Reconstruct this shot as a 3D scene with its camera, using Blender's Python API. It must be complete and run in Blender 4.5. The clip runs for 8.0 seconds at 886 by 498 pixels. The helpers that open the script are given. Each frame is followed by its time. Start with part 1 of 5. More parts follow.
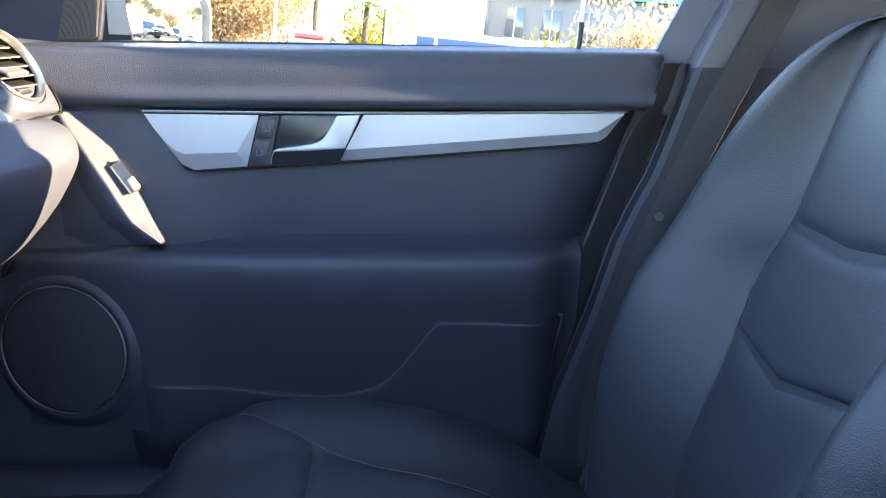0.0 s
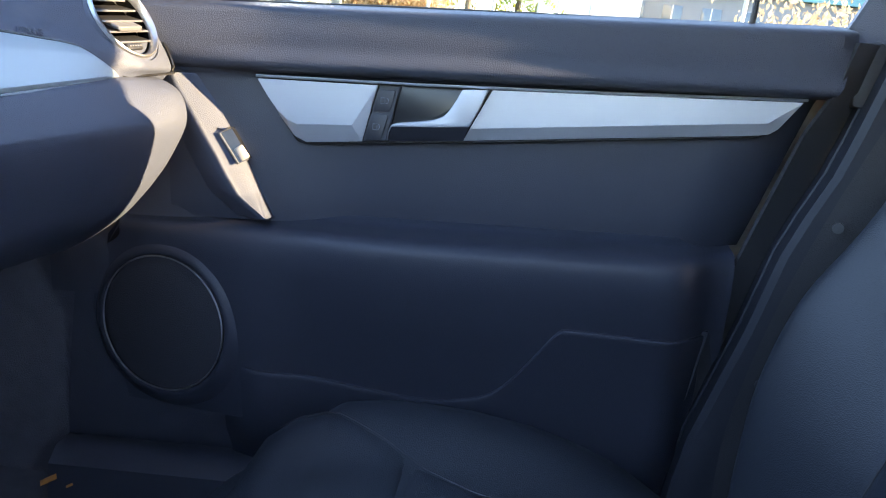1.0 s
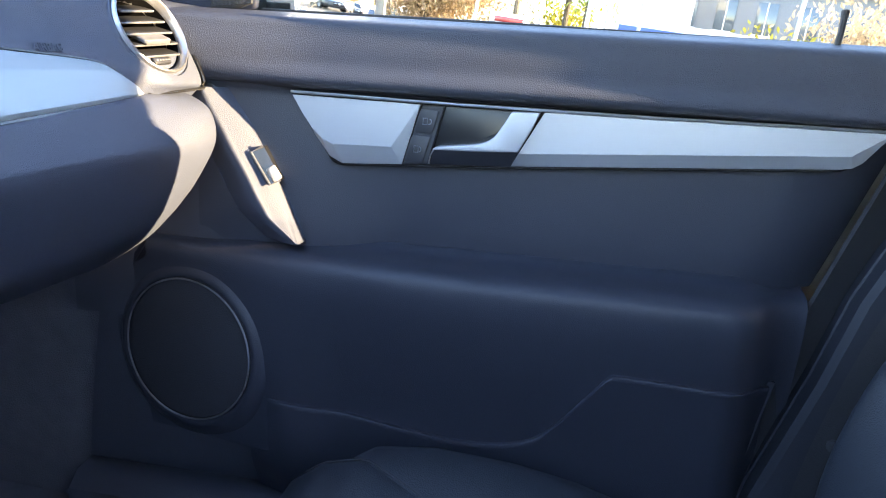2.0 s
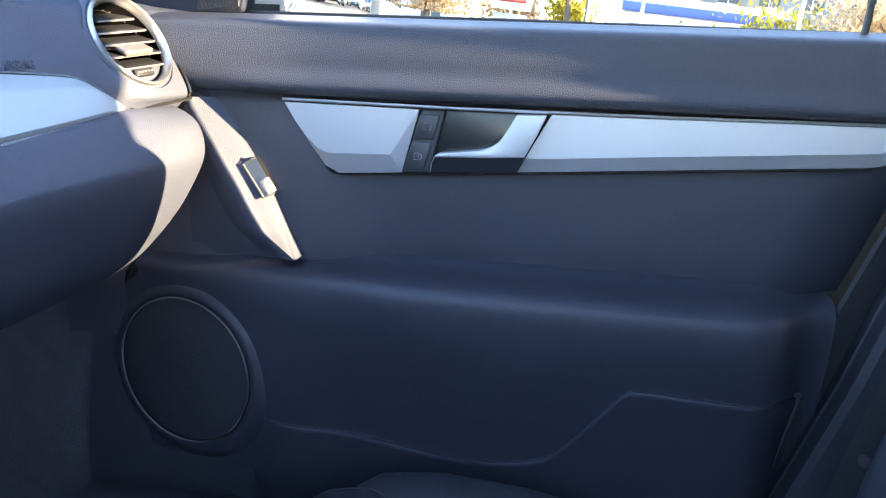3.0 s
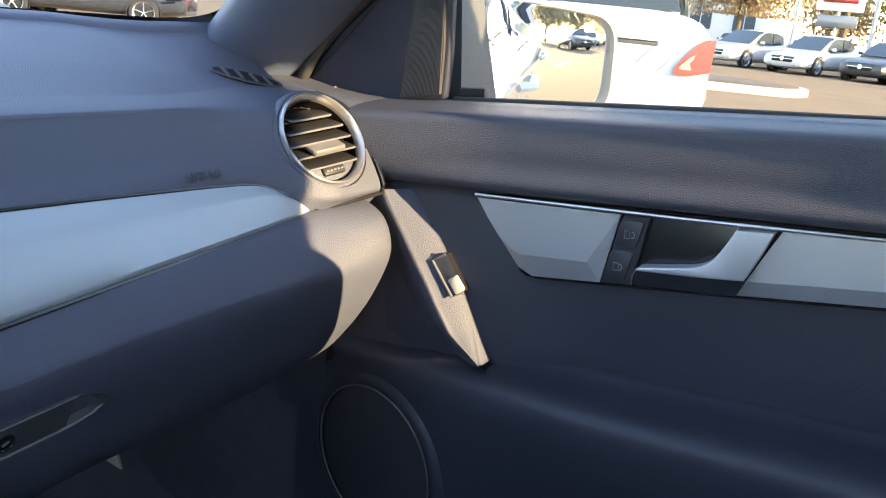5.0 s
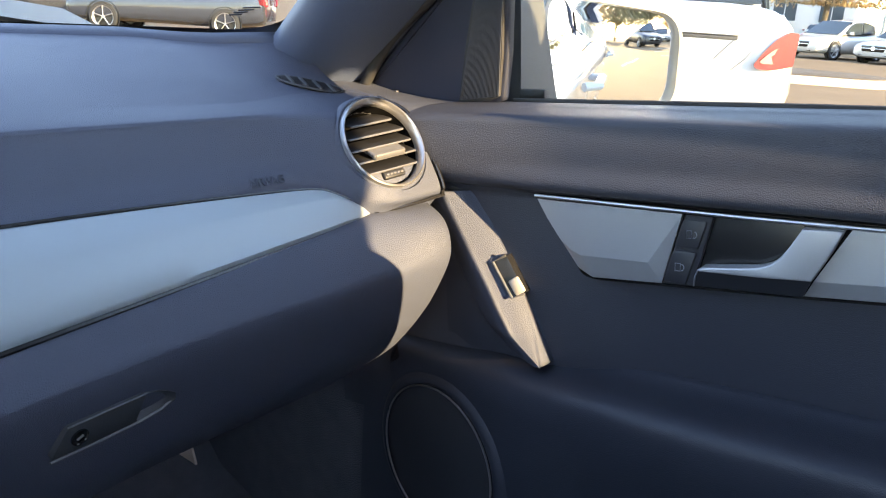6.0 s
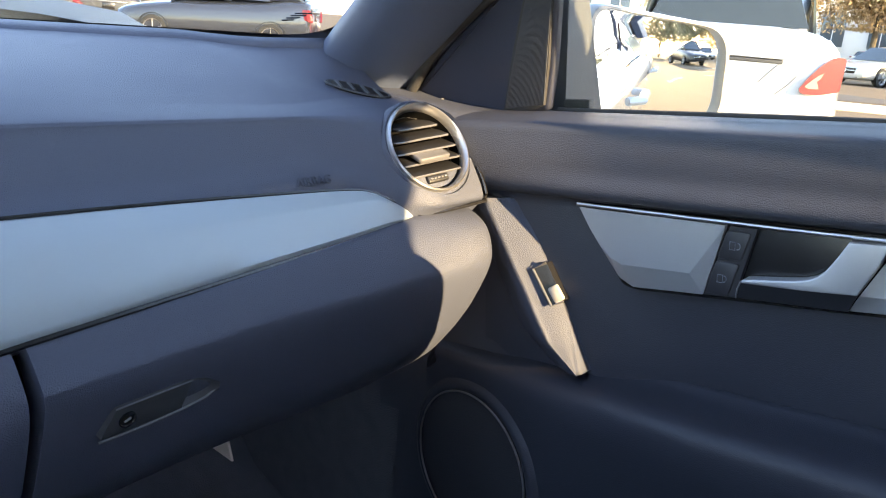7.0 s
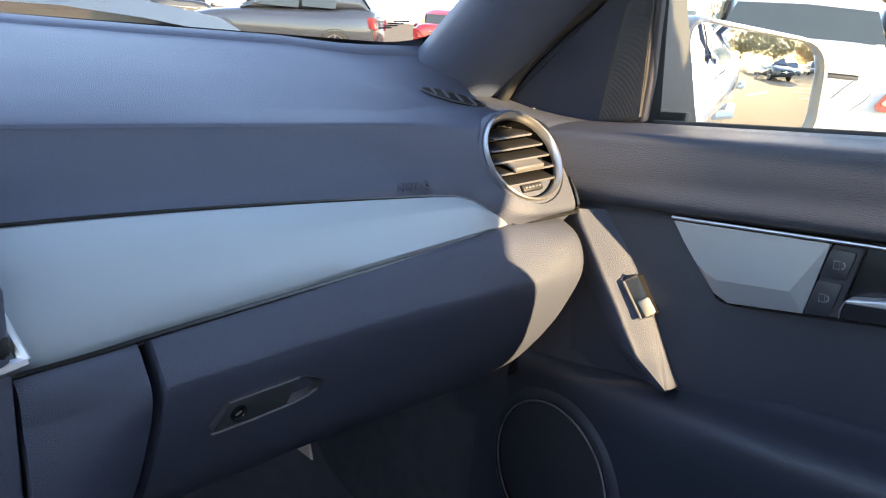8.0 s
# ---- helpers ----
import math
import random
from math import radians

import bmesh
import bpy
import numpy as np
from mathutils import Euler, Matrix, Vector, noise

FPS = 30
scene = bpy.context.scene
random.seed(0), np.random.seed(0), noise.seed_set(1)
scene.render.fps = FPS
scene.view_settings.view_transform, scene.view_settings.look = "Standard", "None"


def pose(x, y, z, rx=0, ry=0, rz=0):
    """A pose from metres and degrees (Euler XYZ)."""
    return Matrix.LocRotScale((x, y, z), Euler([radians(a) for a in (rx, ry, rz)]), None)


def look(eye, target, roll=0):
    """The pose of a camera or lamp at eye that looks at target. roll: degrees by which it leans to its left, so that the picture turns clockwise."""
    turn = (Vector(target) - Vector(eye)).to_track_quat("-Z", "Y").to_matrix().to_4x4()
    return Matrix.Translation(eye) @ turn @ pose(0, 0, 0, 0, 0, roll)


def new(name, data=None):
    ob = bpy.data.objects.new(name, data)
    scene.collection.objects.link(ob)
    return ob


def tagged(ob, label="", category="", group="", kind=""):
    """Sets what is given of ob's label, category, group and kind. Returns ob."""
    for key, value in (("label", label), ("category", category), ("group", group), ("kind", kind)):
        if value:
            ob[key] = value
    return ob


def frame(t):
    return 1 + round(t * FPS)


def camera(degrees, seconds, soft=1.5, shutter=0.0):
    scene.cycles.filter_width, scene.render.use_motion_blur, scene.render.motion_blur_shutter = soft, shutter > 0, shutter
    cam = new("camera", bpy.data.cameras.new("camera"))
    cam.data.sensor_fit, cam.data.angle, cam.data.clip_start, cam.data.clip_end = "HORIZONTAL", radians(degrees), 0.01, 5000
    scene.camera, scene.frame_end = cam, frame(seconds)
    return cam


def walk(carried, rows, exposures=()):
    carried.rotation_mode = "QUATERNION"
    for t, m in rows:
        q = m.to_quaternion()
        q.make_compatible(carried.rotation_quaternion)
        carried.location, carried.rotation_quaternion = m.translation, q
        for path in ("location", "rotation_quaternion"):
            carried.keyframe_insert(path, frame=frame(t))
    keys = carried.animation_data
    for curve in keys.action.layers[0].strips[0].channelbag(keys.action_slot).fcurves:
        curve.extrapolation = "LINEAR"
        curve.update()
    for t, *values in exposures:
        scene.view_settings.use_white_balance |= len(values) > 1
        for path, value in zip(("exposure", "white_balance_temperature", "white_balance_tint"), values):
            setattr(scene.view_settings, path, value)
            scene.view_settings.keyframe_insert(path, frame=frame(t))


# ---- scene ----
cam = camera(57.9, 8.0, soft=1.1)
# the cabin is built level with its belt line; the car itself stands nose down on the lot
CAR = pose(0, 0, 0.9) @ pose(0, 0, 0, 0.5, -5.5, 0) @ pose(0, 0, -0.9)
PATH = [
    (0, (-0.0870, 0.0091, 0.9265), (0.0529, 1.9628, 0.5224), 0.49),
    (0.5, (-0.0841, 0.0832, 0.9157), (-0.1966, 2.0407, 0.5211), 0.96),
    (1, (-0.0720, 0.1242, 0.9021), (-0.2635, 2.0688, 0.4754), 2.84),
    (1.5, (-0.0766, 0.1673, 0.9144), (-0.3676, 2.0957, 0.4709), 4.32),
    (3, (-0.0869, 0.2511, 0.9512), (-0.4018, 2.1625, 0.4538), 2.09),
    (3.5, (-0.0381, 0.2899, 0.9501), (-0.7273, 2.0951, 0.4341), 1.32),
    (4, (-0.0476, 0.3406, 0.9900), (-0.8921, 2.0888, 0.5099), 1.57),
    (4.5, (-0.0410, 0.3704, 1.0231), (-0.9473, 2.0873, 0.5427), 1.39),
    (6, (-0.0159, 0.3853, 1.0282), (-1.1632, 1.9502, 0.5435), -1.30),
    (6.5, (-0.0168, 0.3767, 1.0165), (-1.2080, 1.9141, 0.5502), -0.95),
    (7, (-0.0152, 0.3738, 1.0175), (-1.2369, 1.8948, 0.5767), -0.05),
    (7.5, (-0.0203, 0.3685, 1.0139), (-1.2581, 1.8799, 0.5855), 1.06),
    (8, (-0.0400, 0.3464, 1.0171), (-1.3660, 1.7831, 0.5961), 1.07),
]
walk(cam, [(t, CAR @ look(eye, target, roll)) for t, eye, target, roll in PATH], [(0, 4.7, 8300, 25), (0.5, 4.2, 8300, 25), (1.5, 4.52, 8350, 25), (3.5, 4.65, 8000, 25), (4.5, 3.9, 9300, 25), (8, 3.85, 9500, 25)])

# ---- light ----
TO_SUN = (CAR.to_3x3() @ Vector((0.985, -0.052, 0.15))).normalized()
sun = new("sun", bpy.data.lights.new("sun", "SUN"))
sun.data.energy, sun.data.angle, sun.data.color = 1.7, radians(0.25), (1.0, 0.91, 0.62)
sun.matrix_world = look((0, 0, 30), Vector((0, 0, 30)) - TO_SUN)
world = bpy.data.worlds.new("sky")
scene.world = world
world.use_nodes = True
sky = world.node_tree.nodes.new("ShaderNodeTexSky")
sky.sky_type, sky.sun_disc = "NISHITA", False
sky.ozone_density, sky.dust_density, sky.air_density = 3.5, 0.4, 1.0
sky.sun_elevation, sky.sun_rotation = math.asin(TO_SUN.z), math.atan2(TO_SUN.x, TO_SUN.y)
world.node_tree.links.new(sky.outputs[0], world.node_tree.nodes["Background"].inputs[0])
world.node_tree.nodes["Background"].inputs[1].default_value = 0.15

# ---- materials ----
def mat(name, color, rough=0.5, metal=0.0, grain=0.0, bump=0.0, vary=0.12, blotch=6.0, coat=0.0, stretch=(1, 1, 1), cells=False, spec=0.5):
    """A surface with grain (cells or noise, per metre), bump, and colour that varies at two scales."""
    m = bpy.data.materials.new(name)
    m.use_nodes = True
    n, l = m.node_tree.nodes, m.node_tree.links
    b = n["Principled BSDF"]
    b.inputs["Roughness"].default_value, b.inputs["Metallic"].default_value = rough, metal
    b.inputs["Coat Weight"].default_value = coat
    b.inputs["Specular IOR Level"].default_value = spec
    b.inputs["Coat Roughness"].default_value = 0.05
    tc = n.new("ShaderNodeTexCoord")
    mp = n.new("ShaderNodeMapping")
    mp.inputs["Scale"].default_value = stretch
    l.new(tc.outputs["Object"], mp.inputs[0])
    big = n.new("ShaderNodeTexNoise")
    big.inputs["Scale"].default_value, big.inputs["Detail"].default_value = blotch, 4
    l.new(tc.outputs["Object"], big.inputs["Vector"])
    mix = n.new("ShaderNodeMix")
    mix.data_type = "RGBA"
    lo, hi = [c * (1 - vary) for c in color], [min(1, c * (1 + vary)) for c in color]
    mix.inputs["A"].default_value, mix.inputs["B"].default_value = (*lo, 1), (*hi, 1)
    l.new(big.outputs[0], mix.inputs["Factor"])
    l.new(mix.outputs["Result"], b.inputs["Base Color"])
    if grain:
        if cells:
            g = n.new("ShaderNodeTexVoronoi")
            g.feature = "SMOOTH_F1"
            g.inputs["Smoothness"].default_value = 0.6
        else:
            g = n.new("ShaderNodeTexNoise")
            g.inputs["Detail"].default_value = 6
        g.inputs["Scale"].default_value = grain
        l.new(mp.outputs[0], g.inputs["Vector"])
        bp = n.new("ShaderNodeBump")
        bp.inputs["Strength"].default_value, bp.inputs["Distance"].default_value = bump, 0.8 / grain
        l.new(g.outputs[0], bp.inputs["Height"])
        l.new(bp.outputs[0], b.inputs["Normal"])
        rr = n.new("ShaderNodeMapRange")
        rr.inputs["To Min"].default_value, rr.inputs["To Max"].default_value = max(0.02, rough - 0.07), min(1, rough + 0.07)
        l.new(big.outputs[0], rr.inputs[0])
        l.new(rr.outputs[0], b.inputs["Roughness"])
    return m


def glass_mat(name, tint=(1, 1, 1), gloss=5.0):
    m = bpy.data.materials.new(name)
    m.use_nodes = True
    n, l = m.node_tree.nodes, m.node_tree.links
    n.remove(n["Principled BSDF"])
    clear, shine, fres, power, mix = (n.new("ShaderNode" + k) for k in ("BsdfTransparent", "BsdfGlossy", "LayerWeight", "Math", "MixShader"))
    clear.inputs[0].default_value = (*tint, 1)
    shine.inputs["Roughness"].default_value = 0.0
    fres.inputs[0].default_value, power.operation, power.inputs[1].default_value = 0.5, "POWER", gloss
    l.new(fres.outputs["Facing"], power.inputs[0])
    l.new(power.outputs[0], mix.inputs[0])
    l.new(clear.outputs[0], mix.inputs[1])
    l.new(shine.outputs[0], mix.inputs[2])
    l.new(mix.outputs[0], n["Material Output"].inputs[0])
    return m


SOFT = mat("soft_dash_plastic", (0.056, 0.066, 0.094), 0.50, grain=1150, bump=0.6, cells=True, vary=0.06, spec=0.36)
BELTM = mat("belt_line_plastic", (0.045, 0.052, 0.072), 0.52, grain=1050, bump=0.8, cells=True, vary=0.06, spec=0.30)
DARK = mat("dark_hard_plastic", (0.036, 0.038, 0.043), 0.55, grain=800, bump=0.2, vary=0.1)
DOORLOW = mat("black_door_lining", (0.037, 0.042, 0.056), 0.5, grain=600, bump=0.25, vary=0.1)
PILLAR = mat("black_pillar_plastic", (0.016, 0.019, 0.026), 0.55, grain=700, bump=0.3, vary=0.1, spec=0.3)
SAILM = mat("charcoal_satin_plastic", (0.017, 0.021, 0.037), 0.45, grain=900, bump=0.12, vary=0.06)
GRILLE = mat("grey_grille", (0.030, 0.034, 0.044), 0.6, grain=900, bump=0.4, vary=0.1)
LEATHER = mat("black_leather", (0.020, 0.026, 0.034), 0.45, grain=850, bump=0.34, cells=True, vary=0.1, spec=0.38)
VINYL = mat("black_door_vinyl", (0.029, 0.034, 0.048), 0.43, grain=1200, bump=0.3, cells=True, vary=0.08, spec=0.42)
ALU = mat("brushed_aluminium", (0.40, 0.42, 0.45), 0.44, 0.6, grain=700, bump=0.06, stretch=(0.02, 1, 1), vary=0.03)
ALU_DASH = mat("satin_silver_lacquer", (0.31, 0.365, 0.39), 0.5, 0.25, grain=900, bump=0.03, vary=0.02)
VENTRIM = mat("satin_grey_ring", (0.42, 0.42, 0.43), 0.28, 0.85, vary=0.02)
SLIDER = mat("grey_vent_slider", (0.13, 0.13, 0.135), 0.42, 0.3, vary=0.04)
SLAT = mat("dark_grey_slat", (0.014, 0.0145, 0.017), 0.5, grain=700, bump=0.15, vary=0.06)
SWITCH = mat("graphite_switch_plastic", (0.020, 0.022, 0.029), 0.45, vary=0.05)
CHROME = mat("satin_chrome", (0.74, 0.74, 0.75), 0.34, 1.0, vary=0.02)
PIANO = mat("black_gloss_plastic", (0.012, 0.012, 0.013), 0.25, vary=0.1)
RUBBER = mat("black_rubber", (0.018, 0.018, 0.019), 0.7, grain=700, bump=0.5, vary=0.15)
CARPET = mat("black_carpet", (0.078, 0.082, 0.096), 0.95, grain=500, bump=0.9, vary=0.3, blotch=40)
MESH = mat("speaker_cloth", (0.026, 0.028, 0.036), 0.7, grain=900, bump=0.9, vary=0.1)
CLOTH = mat("pillar_cloth", (0.048, 0.067, 0.112), 0.62, grain=900, bump=0.5, vary=0.1)
LINER = mat("grey_headliner", (0.44, 0.45, 0.45), 0.95, grain=600, bump=0.5, vary=0.08)
WEB = mat("belt_webbing", (0.013, 0.014, 0.017), 0.6, grain=700, bump=0.5, stretch=(1, 0.2, 1), vary=0.1)
WHITE = mat("white_paint", (0.50, 0.50, 0.49), 0.3, vary=0.02, coat=1.0)
GLYPH = mat("pale_print", (0.28, 0.30, 0.34), 0.5, vary=0.02)
CLIPM = mat("pale_clip_plastic", (0.36, 0.34, 0.31), 0.5, vary=0.05)
STITCH = mat("dark_thread", (0.03, 0.03, 0.035), 0.6, vary=0.1)
PANE = glass_mat("clear_glass", (0.89, 0.93, 0.92), 2.3)
SCREEN = glass_mat("windscreen_glass", (0.82, 0.86, 0.87), 5.5)
MIRROR = mat("mirror_silver", (0.86, 0.87, 0.88), 0.015, 1.0, vary=0.0)


# ---- mesh helpers ----
def thing(name, label, category, at=None, group="", kind=""):
    ob = new(name)
    ob.empty_display_size = 0.05
    if at is not None:
        ob.matrix_world = at
    return tagged(ob, label, category, group, kind)


def finish(me, angle=38):
    for p in me.polygons:
        p.use_smooth = True
    me.set_sharp_from_angle(angle=radians(angle))


def part(name, bm, material, parent=None, label="", angle=38, where=None):
    """Links a bmesh as one mesh object, under a thing or a part."""
    if where is not None:
        bm.transform(where)
    bmesh.ops.recalc_face_normals(bm, faces=bm.faces)
    me = bpy.data.meshes.new(name)
    bm.to_mesh(me)
    bm.free()
    finish(me, angle)
    me.materials.append(material)
    ob = new(name, me)
    if parent is not None:
        ob.parent = parent
    if label:
        ob["label"] = label
    return ob


def structure(name, bm, material, label, category, where=None, angle=38):
    return tagged(part(name, bm, material, None, "", angle, where), label, category, "", "structure")


def loft(rows, closed=False, caps=False):
    """A skin over rows of equally many points; closed: each row is a ring; caps: the end rings are filled."""
    bm = bmesh.new()
    vs = [[bm.verts.new(p) for p in row] for row in rows]
    n = len(rows[0])
    for a, b in zip(vs, vs[1:]):
        for i in range(n if closed else n - 1):
            j = (i + 1) % n
            bm.faces.new((a[i], a[j], b[j], b[i]))
    if caps:
        bm.faces.new(vs[0])
        bm.faces.new(list(reversed(vs[-1])))
    return bm


def shell(rows, way):
    """A skin with thickness: the rows, and the same rows moved by way, closed all round."""
    way = Vector(way)
    full = [list(map(Vector, row)) + [Vector(p) + way for p in reversed(row)] for row in rows]
    return loft(full, True, True)


def curve(pts, n):
    """n points along a smooth line through pts (tuples of any length)."""
    p = [np.array(q, float) for q in pts]
    p = [2 * p[0] - p[1], *p, 2 * p[-1] - p[-2]]
    out = []
    for k in range(n):
        s = k / (n - 1) * (len(pts) - 1)
        i = min(int(s), len(pts) - 2)
        t = s - i
        a, b, c, d = p[i : i + 4]
        out.append(0.5 * (2 * b + (c - a) * t + (2 * a - 5 * b + 4 * c - d) * t * t + (3 * b - a - 3 * c + d) * t**3))
    return out


def tube(path, r, seg=8, flat=1.0, closed=False):
    """A round rod along a path; flat squeezes it."""
    path = [Vector(p) for p in path]
    rows, n = [], len(path)
    for i, p in enumerate(path):
        if closed:
            d = path[(i + 1) % n] - path[i - 1]
        else:
            d = path[min(i + 1, n - 1)] - path[max(i - 1, 0)]
        d.normalize()
        u = d.cross(Vector((0, 0, 1)) if abs(d.z) < 0.9 else Vector((1, 0, 0))).normalized()
        v = d.cross(u)
        rows.append([p + r * (math.cos(a) * u + flat * math.sin(a) * v) for a in (2 * math.pi * k / seg for k in range(seg))])
    if closed:
        rows.append(rows[0])
        bm = loft(rows, True)
        bmesh.ops.remove_doubles(bm, verts=bm.verts, dist=1e-6)
        return bm
    return loft(rows, True, True)


def box(sx, sy, sz, bevel=0.0, m=None, seg=2):
    bm = bmesh.new()
    bmesh.ops.create_cube(bm, size=1, matrix=Matrix.Diagonal((sx, sy, sz, 1)))
    if bevel:
        bmesh.ops.bevel(bm, geom=bm.edges[:], offset=bevel, segments=seg, affect="EDGES", profile=0.5)
    if m is not None:
        bm.transform(m)
    return bm


def plate(outline, thick, m, bevel=0.0, seg=2):
    """A flat plate: the outline (u, v) pushed out by thick along w, laid into the world by the matrix m; its front rim is bevelled."""
    bm = bmesh.new()
    low = [bm.verts.new((u, v, 0)) for u, v in outline]
    f = bm.faces.new(low)
    top = bmesh.ops.extrude_face_region(bm, geom=[f])
    up = [e for e in top["geom"] if isinstance(e, bmesh.types.BMVert)]
    bmesh.ops.translate(bm, verts=up, vec=(0, 0, thick))
    if bevel:
        rim = [e for e in bm.edges if all(abs(v.co.z - thick) < 1e-7 for v in e.verts)]
        bmesh.ops.bevel(bm, geom=rim, offset=bevel, segments=seg, affect="EDGES", profile=0.5)
    bm.transform(m)
    return bm


def round_outline(pts, r, n=4):
    """A polygon with rounded corners; r is one radius or one for each corner."""
    out, k = [], len(pts)
    for i, p in enumerate(pts):
        q = r[i] if isinstance(r, (list, tuple)) else r
        p, a, b = Vector(p), Vector(pts[i - 1]), Vector(pts[(i + 1) % k])
        q = min(q, 0.45 * (a - p).length, 0.45 * (b - p).length)
        if q <= 0:
            out.append(tuple(p))
            continue
        a, b = p + (a - p).normalized() * q, p + (b - p).normalized() * q
        for s in range(n + 1):
            t = s / n
            c = (1 - t) ** 2 * a + 2 * t * (1 - t) * p + t * t * b
            out.append(tuple(c))
    return out


def smooth(a, b, x):
    t = min(1, max(0, (x - a) / (b - a)))
    return t * t * (3 - 2 * t)


def frame_of(o, u, v):
    """A matrix whose first two axes are u and (about) v, at o."""
    u = Vector(u).normalized()
    w = u.cross(Vector(v)).normalized()
    v = w.cross(u)
    return Matrix(((u.x, v.x, w.x, o[0]), (u.y, v.y, w.y, o[1]), (u.z, v.z, w.z, o[2]), (0, 0, 0, 1)))


def pillow(m, w, h, rise, power=6, n=14, back=0.02):
    """A padded panel, w by h, whose face swells by rise above the plane of m."""
    rows = []
    for i in range(n + 1):
        v = -1 + 2 * i / n
        row = []
        for j in range(n + 1):
            u = -1 + 2 * j / n
            row.append(m @ Vector((u * w / 2, v * h / 2, rise * (1 - abs(u) ** power) * (1 - abs(v) ** power))))
        rows.append(row)
    return shell(rows, m.to_3x3() @ Vector((0, 0, -back)))


def joined(*bms):
    out = bmesh.new()
    for b in bms:
        me = bpy.data.meshes.new("tmp")
        b.to_mesh(me)
        b.free()
        out.from_mesh(me)
        bpy.data.meshes.remove(me)
    return out


def text_mesh(words, size, depth, m):
    """Raised lettering in the built-in font."""
    cu = bpy.data.curves.new("lettering", "FONT")
    cu.body, cu.size, cu.extrude, cu.align_x, cu.align_y = words, size, depth, "CENTER", "CENTER"
    ob = bpy.data.objects.new("lettering", cu)
    scene.collection.objects.link(ob)
    bpy.context.view_layer.update()
    me = bpy.data.meshes.new_from_object(ob.evaluated_get(bpy.context.evaluated_depsgraph_get()))
    bm = bmesh.new()
    bm.from_mesh(me)
    bpy.data.objects.remove(ob)
    bpy.data.curves.remove(cu)
    bpy.data.meshes.remove(me)
    bm.transform(m)
    return bm


# ---- passenger door ----
door = thing("door_1", "closed car door with black trim and brushed aluminium strip", "door", CAR, "", "structure")


def door_rear(z):
    """Where the door lining ends towards the rear, by height."""
    return float(np.interp(z, [0.40, 0.49, 0.62, 0.713, 0.89, 0.95], [0.10, 0.13, 0.155, 0.185, 0.25, 0.27]))


def door_front(z):
    return float(np.interp(z, [0.40, 0.70, 0.88, 0.889, 0.92, 0.953, 0.97, 1.0], [-0.66, -0.62, -0.55, -0.470, -0.479, -0.494, -0.502, -0.58]))


def door_loft(profile, n_along=26, n_across=40, pull=None, front=None, rear=None, back=(0, 0.035, 0)):
    """A panel drawn along the door from a profile of (y, z)."""
    line = curve(profile, n_across)
    rows = []
    for i in range(n_along):
        s = i / (n_along - 1)
        row = []
        for y, z in line:
            x0 = front(z) if front else door_front(z)
            x1 = rear(z) if rear else door_rear(z)
            x = x0 + s * (x1 - x0)
            y = y + (pull(x, z) if pull else 0)
            row.append((x, y, z))
        rows.append(row)
    return shell(rows, back)


# the outline of the slanting pull ridge: heights, rear edge, crest; its low tip is shaped along a shadow's edge
RIDGE_Z = [0.709, 0.724, 0.734, 0.742, 0.752, 0.777, 0.796, 0.829, 0.840, 0.862, 0.878, 0.885, 0.889]
RIDGE_R = [-0.3665, -0.3730, -0.3780, -0.3820, -0.3865, -0.3975, -0.4065, -0.4225, -0.4280, -0.4395, -0.4485, -0.4540, -0.4600]
RIDGE_L = [-0.3680, -0.3760, -0.3880, -0.3985, -0.4105, -0.4260, -0.4360, -0.4560, -0.4620, -0.4750, -0.4845, -0.4875, -0.4890]

belt_line = [(1.104, 0.9735), (1.085, 0.9745), (1.058, 0.9725), (1.036, 0.9695), (1.0235, 0.9668), (1.0180, 0.9620), (1.0172, 0.954), (1.0172, 0.936), (1.0205, 0.917), (1.027, 0.904), (1.038, 0.897), (1.058, 0.894)]
part("belt_trim", door_loft(belt_line, 40, 44, front=lambda z: door_front(z) - 0.024, pull=lambda x, z: (0.018 * smooth(-0.56, -0.35, x) - 0.006) * smooth(0.899, 0.925, z) * smooth(0.9742, 0.9715, z) + 0.02 * smooth(0.255, 0.275, x), back=(0, 0.010, 0.0)), BELTM, door, "grained grey soft plastic belt line")
mid_line = [(1.060, 0.896), (1.066, 0.885), (1.068, 0.85), (1.070, 0.80), (1.071, 0.76), (1.072, 0.738), (1.074, 0.718)]
part("middle_panel", door_loft(mid_line, 16, 24, front=lambda z: -0.50, rear=door_rear, pull=lambda x, z: 0.03 * smooth(door_rear(z) - 0.05, door_rear(z), x) - 0.020 * smooth(0.095, 0.0, x - float(np.interp(z, RIDGE_Z, RIDGE_R)))), VINYL, door, "smooth black leatherette panel")


def arm_pull(x, z):
    fade = smooth(-0.54, -0.24, x)
    rear = smooth(0.10, 0.165, x)
    flow = smooth(-0.30, -0.415, x) * smooth(0.716, 0.674, z)
    plane = 1.0345 - 0.20 * (x + 0.503) - 0.12 * min(0, z - 0.584) - float(np.interp(z, [0.47, 0.50, 0.54, 0.575, 0.61, 0.645, 0.672, 0.70], [1.038, 1.036, 1.031, 1.025, 1.017, 1.009, 1.004, 1.003]))
    return (1 - flow) * 0.030 * (1 - fade) + flow * plane + 0.05 * rear


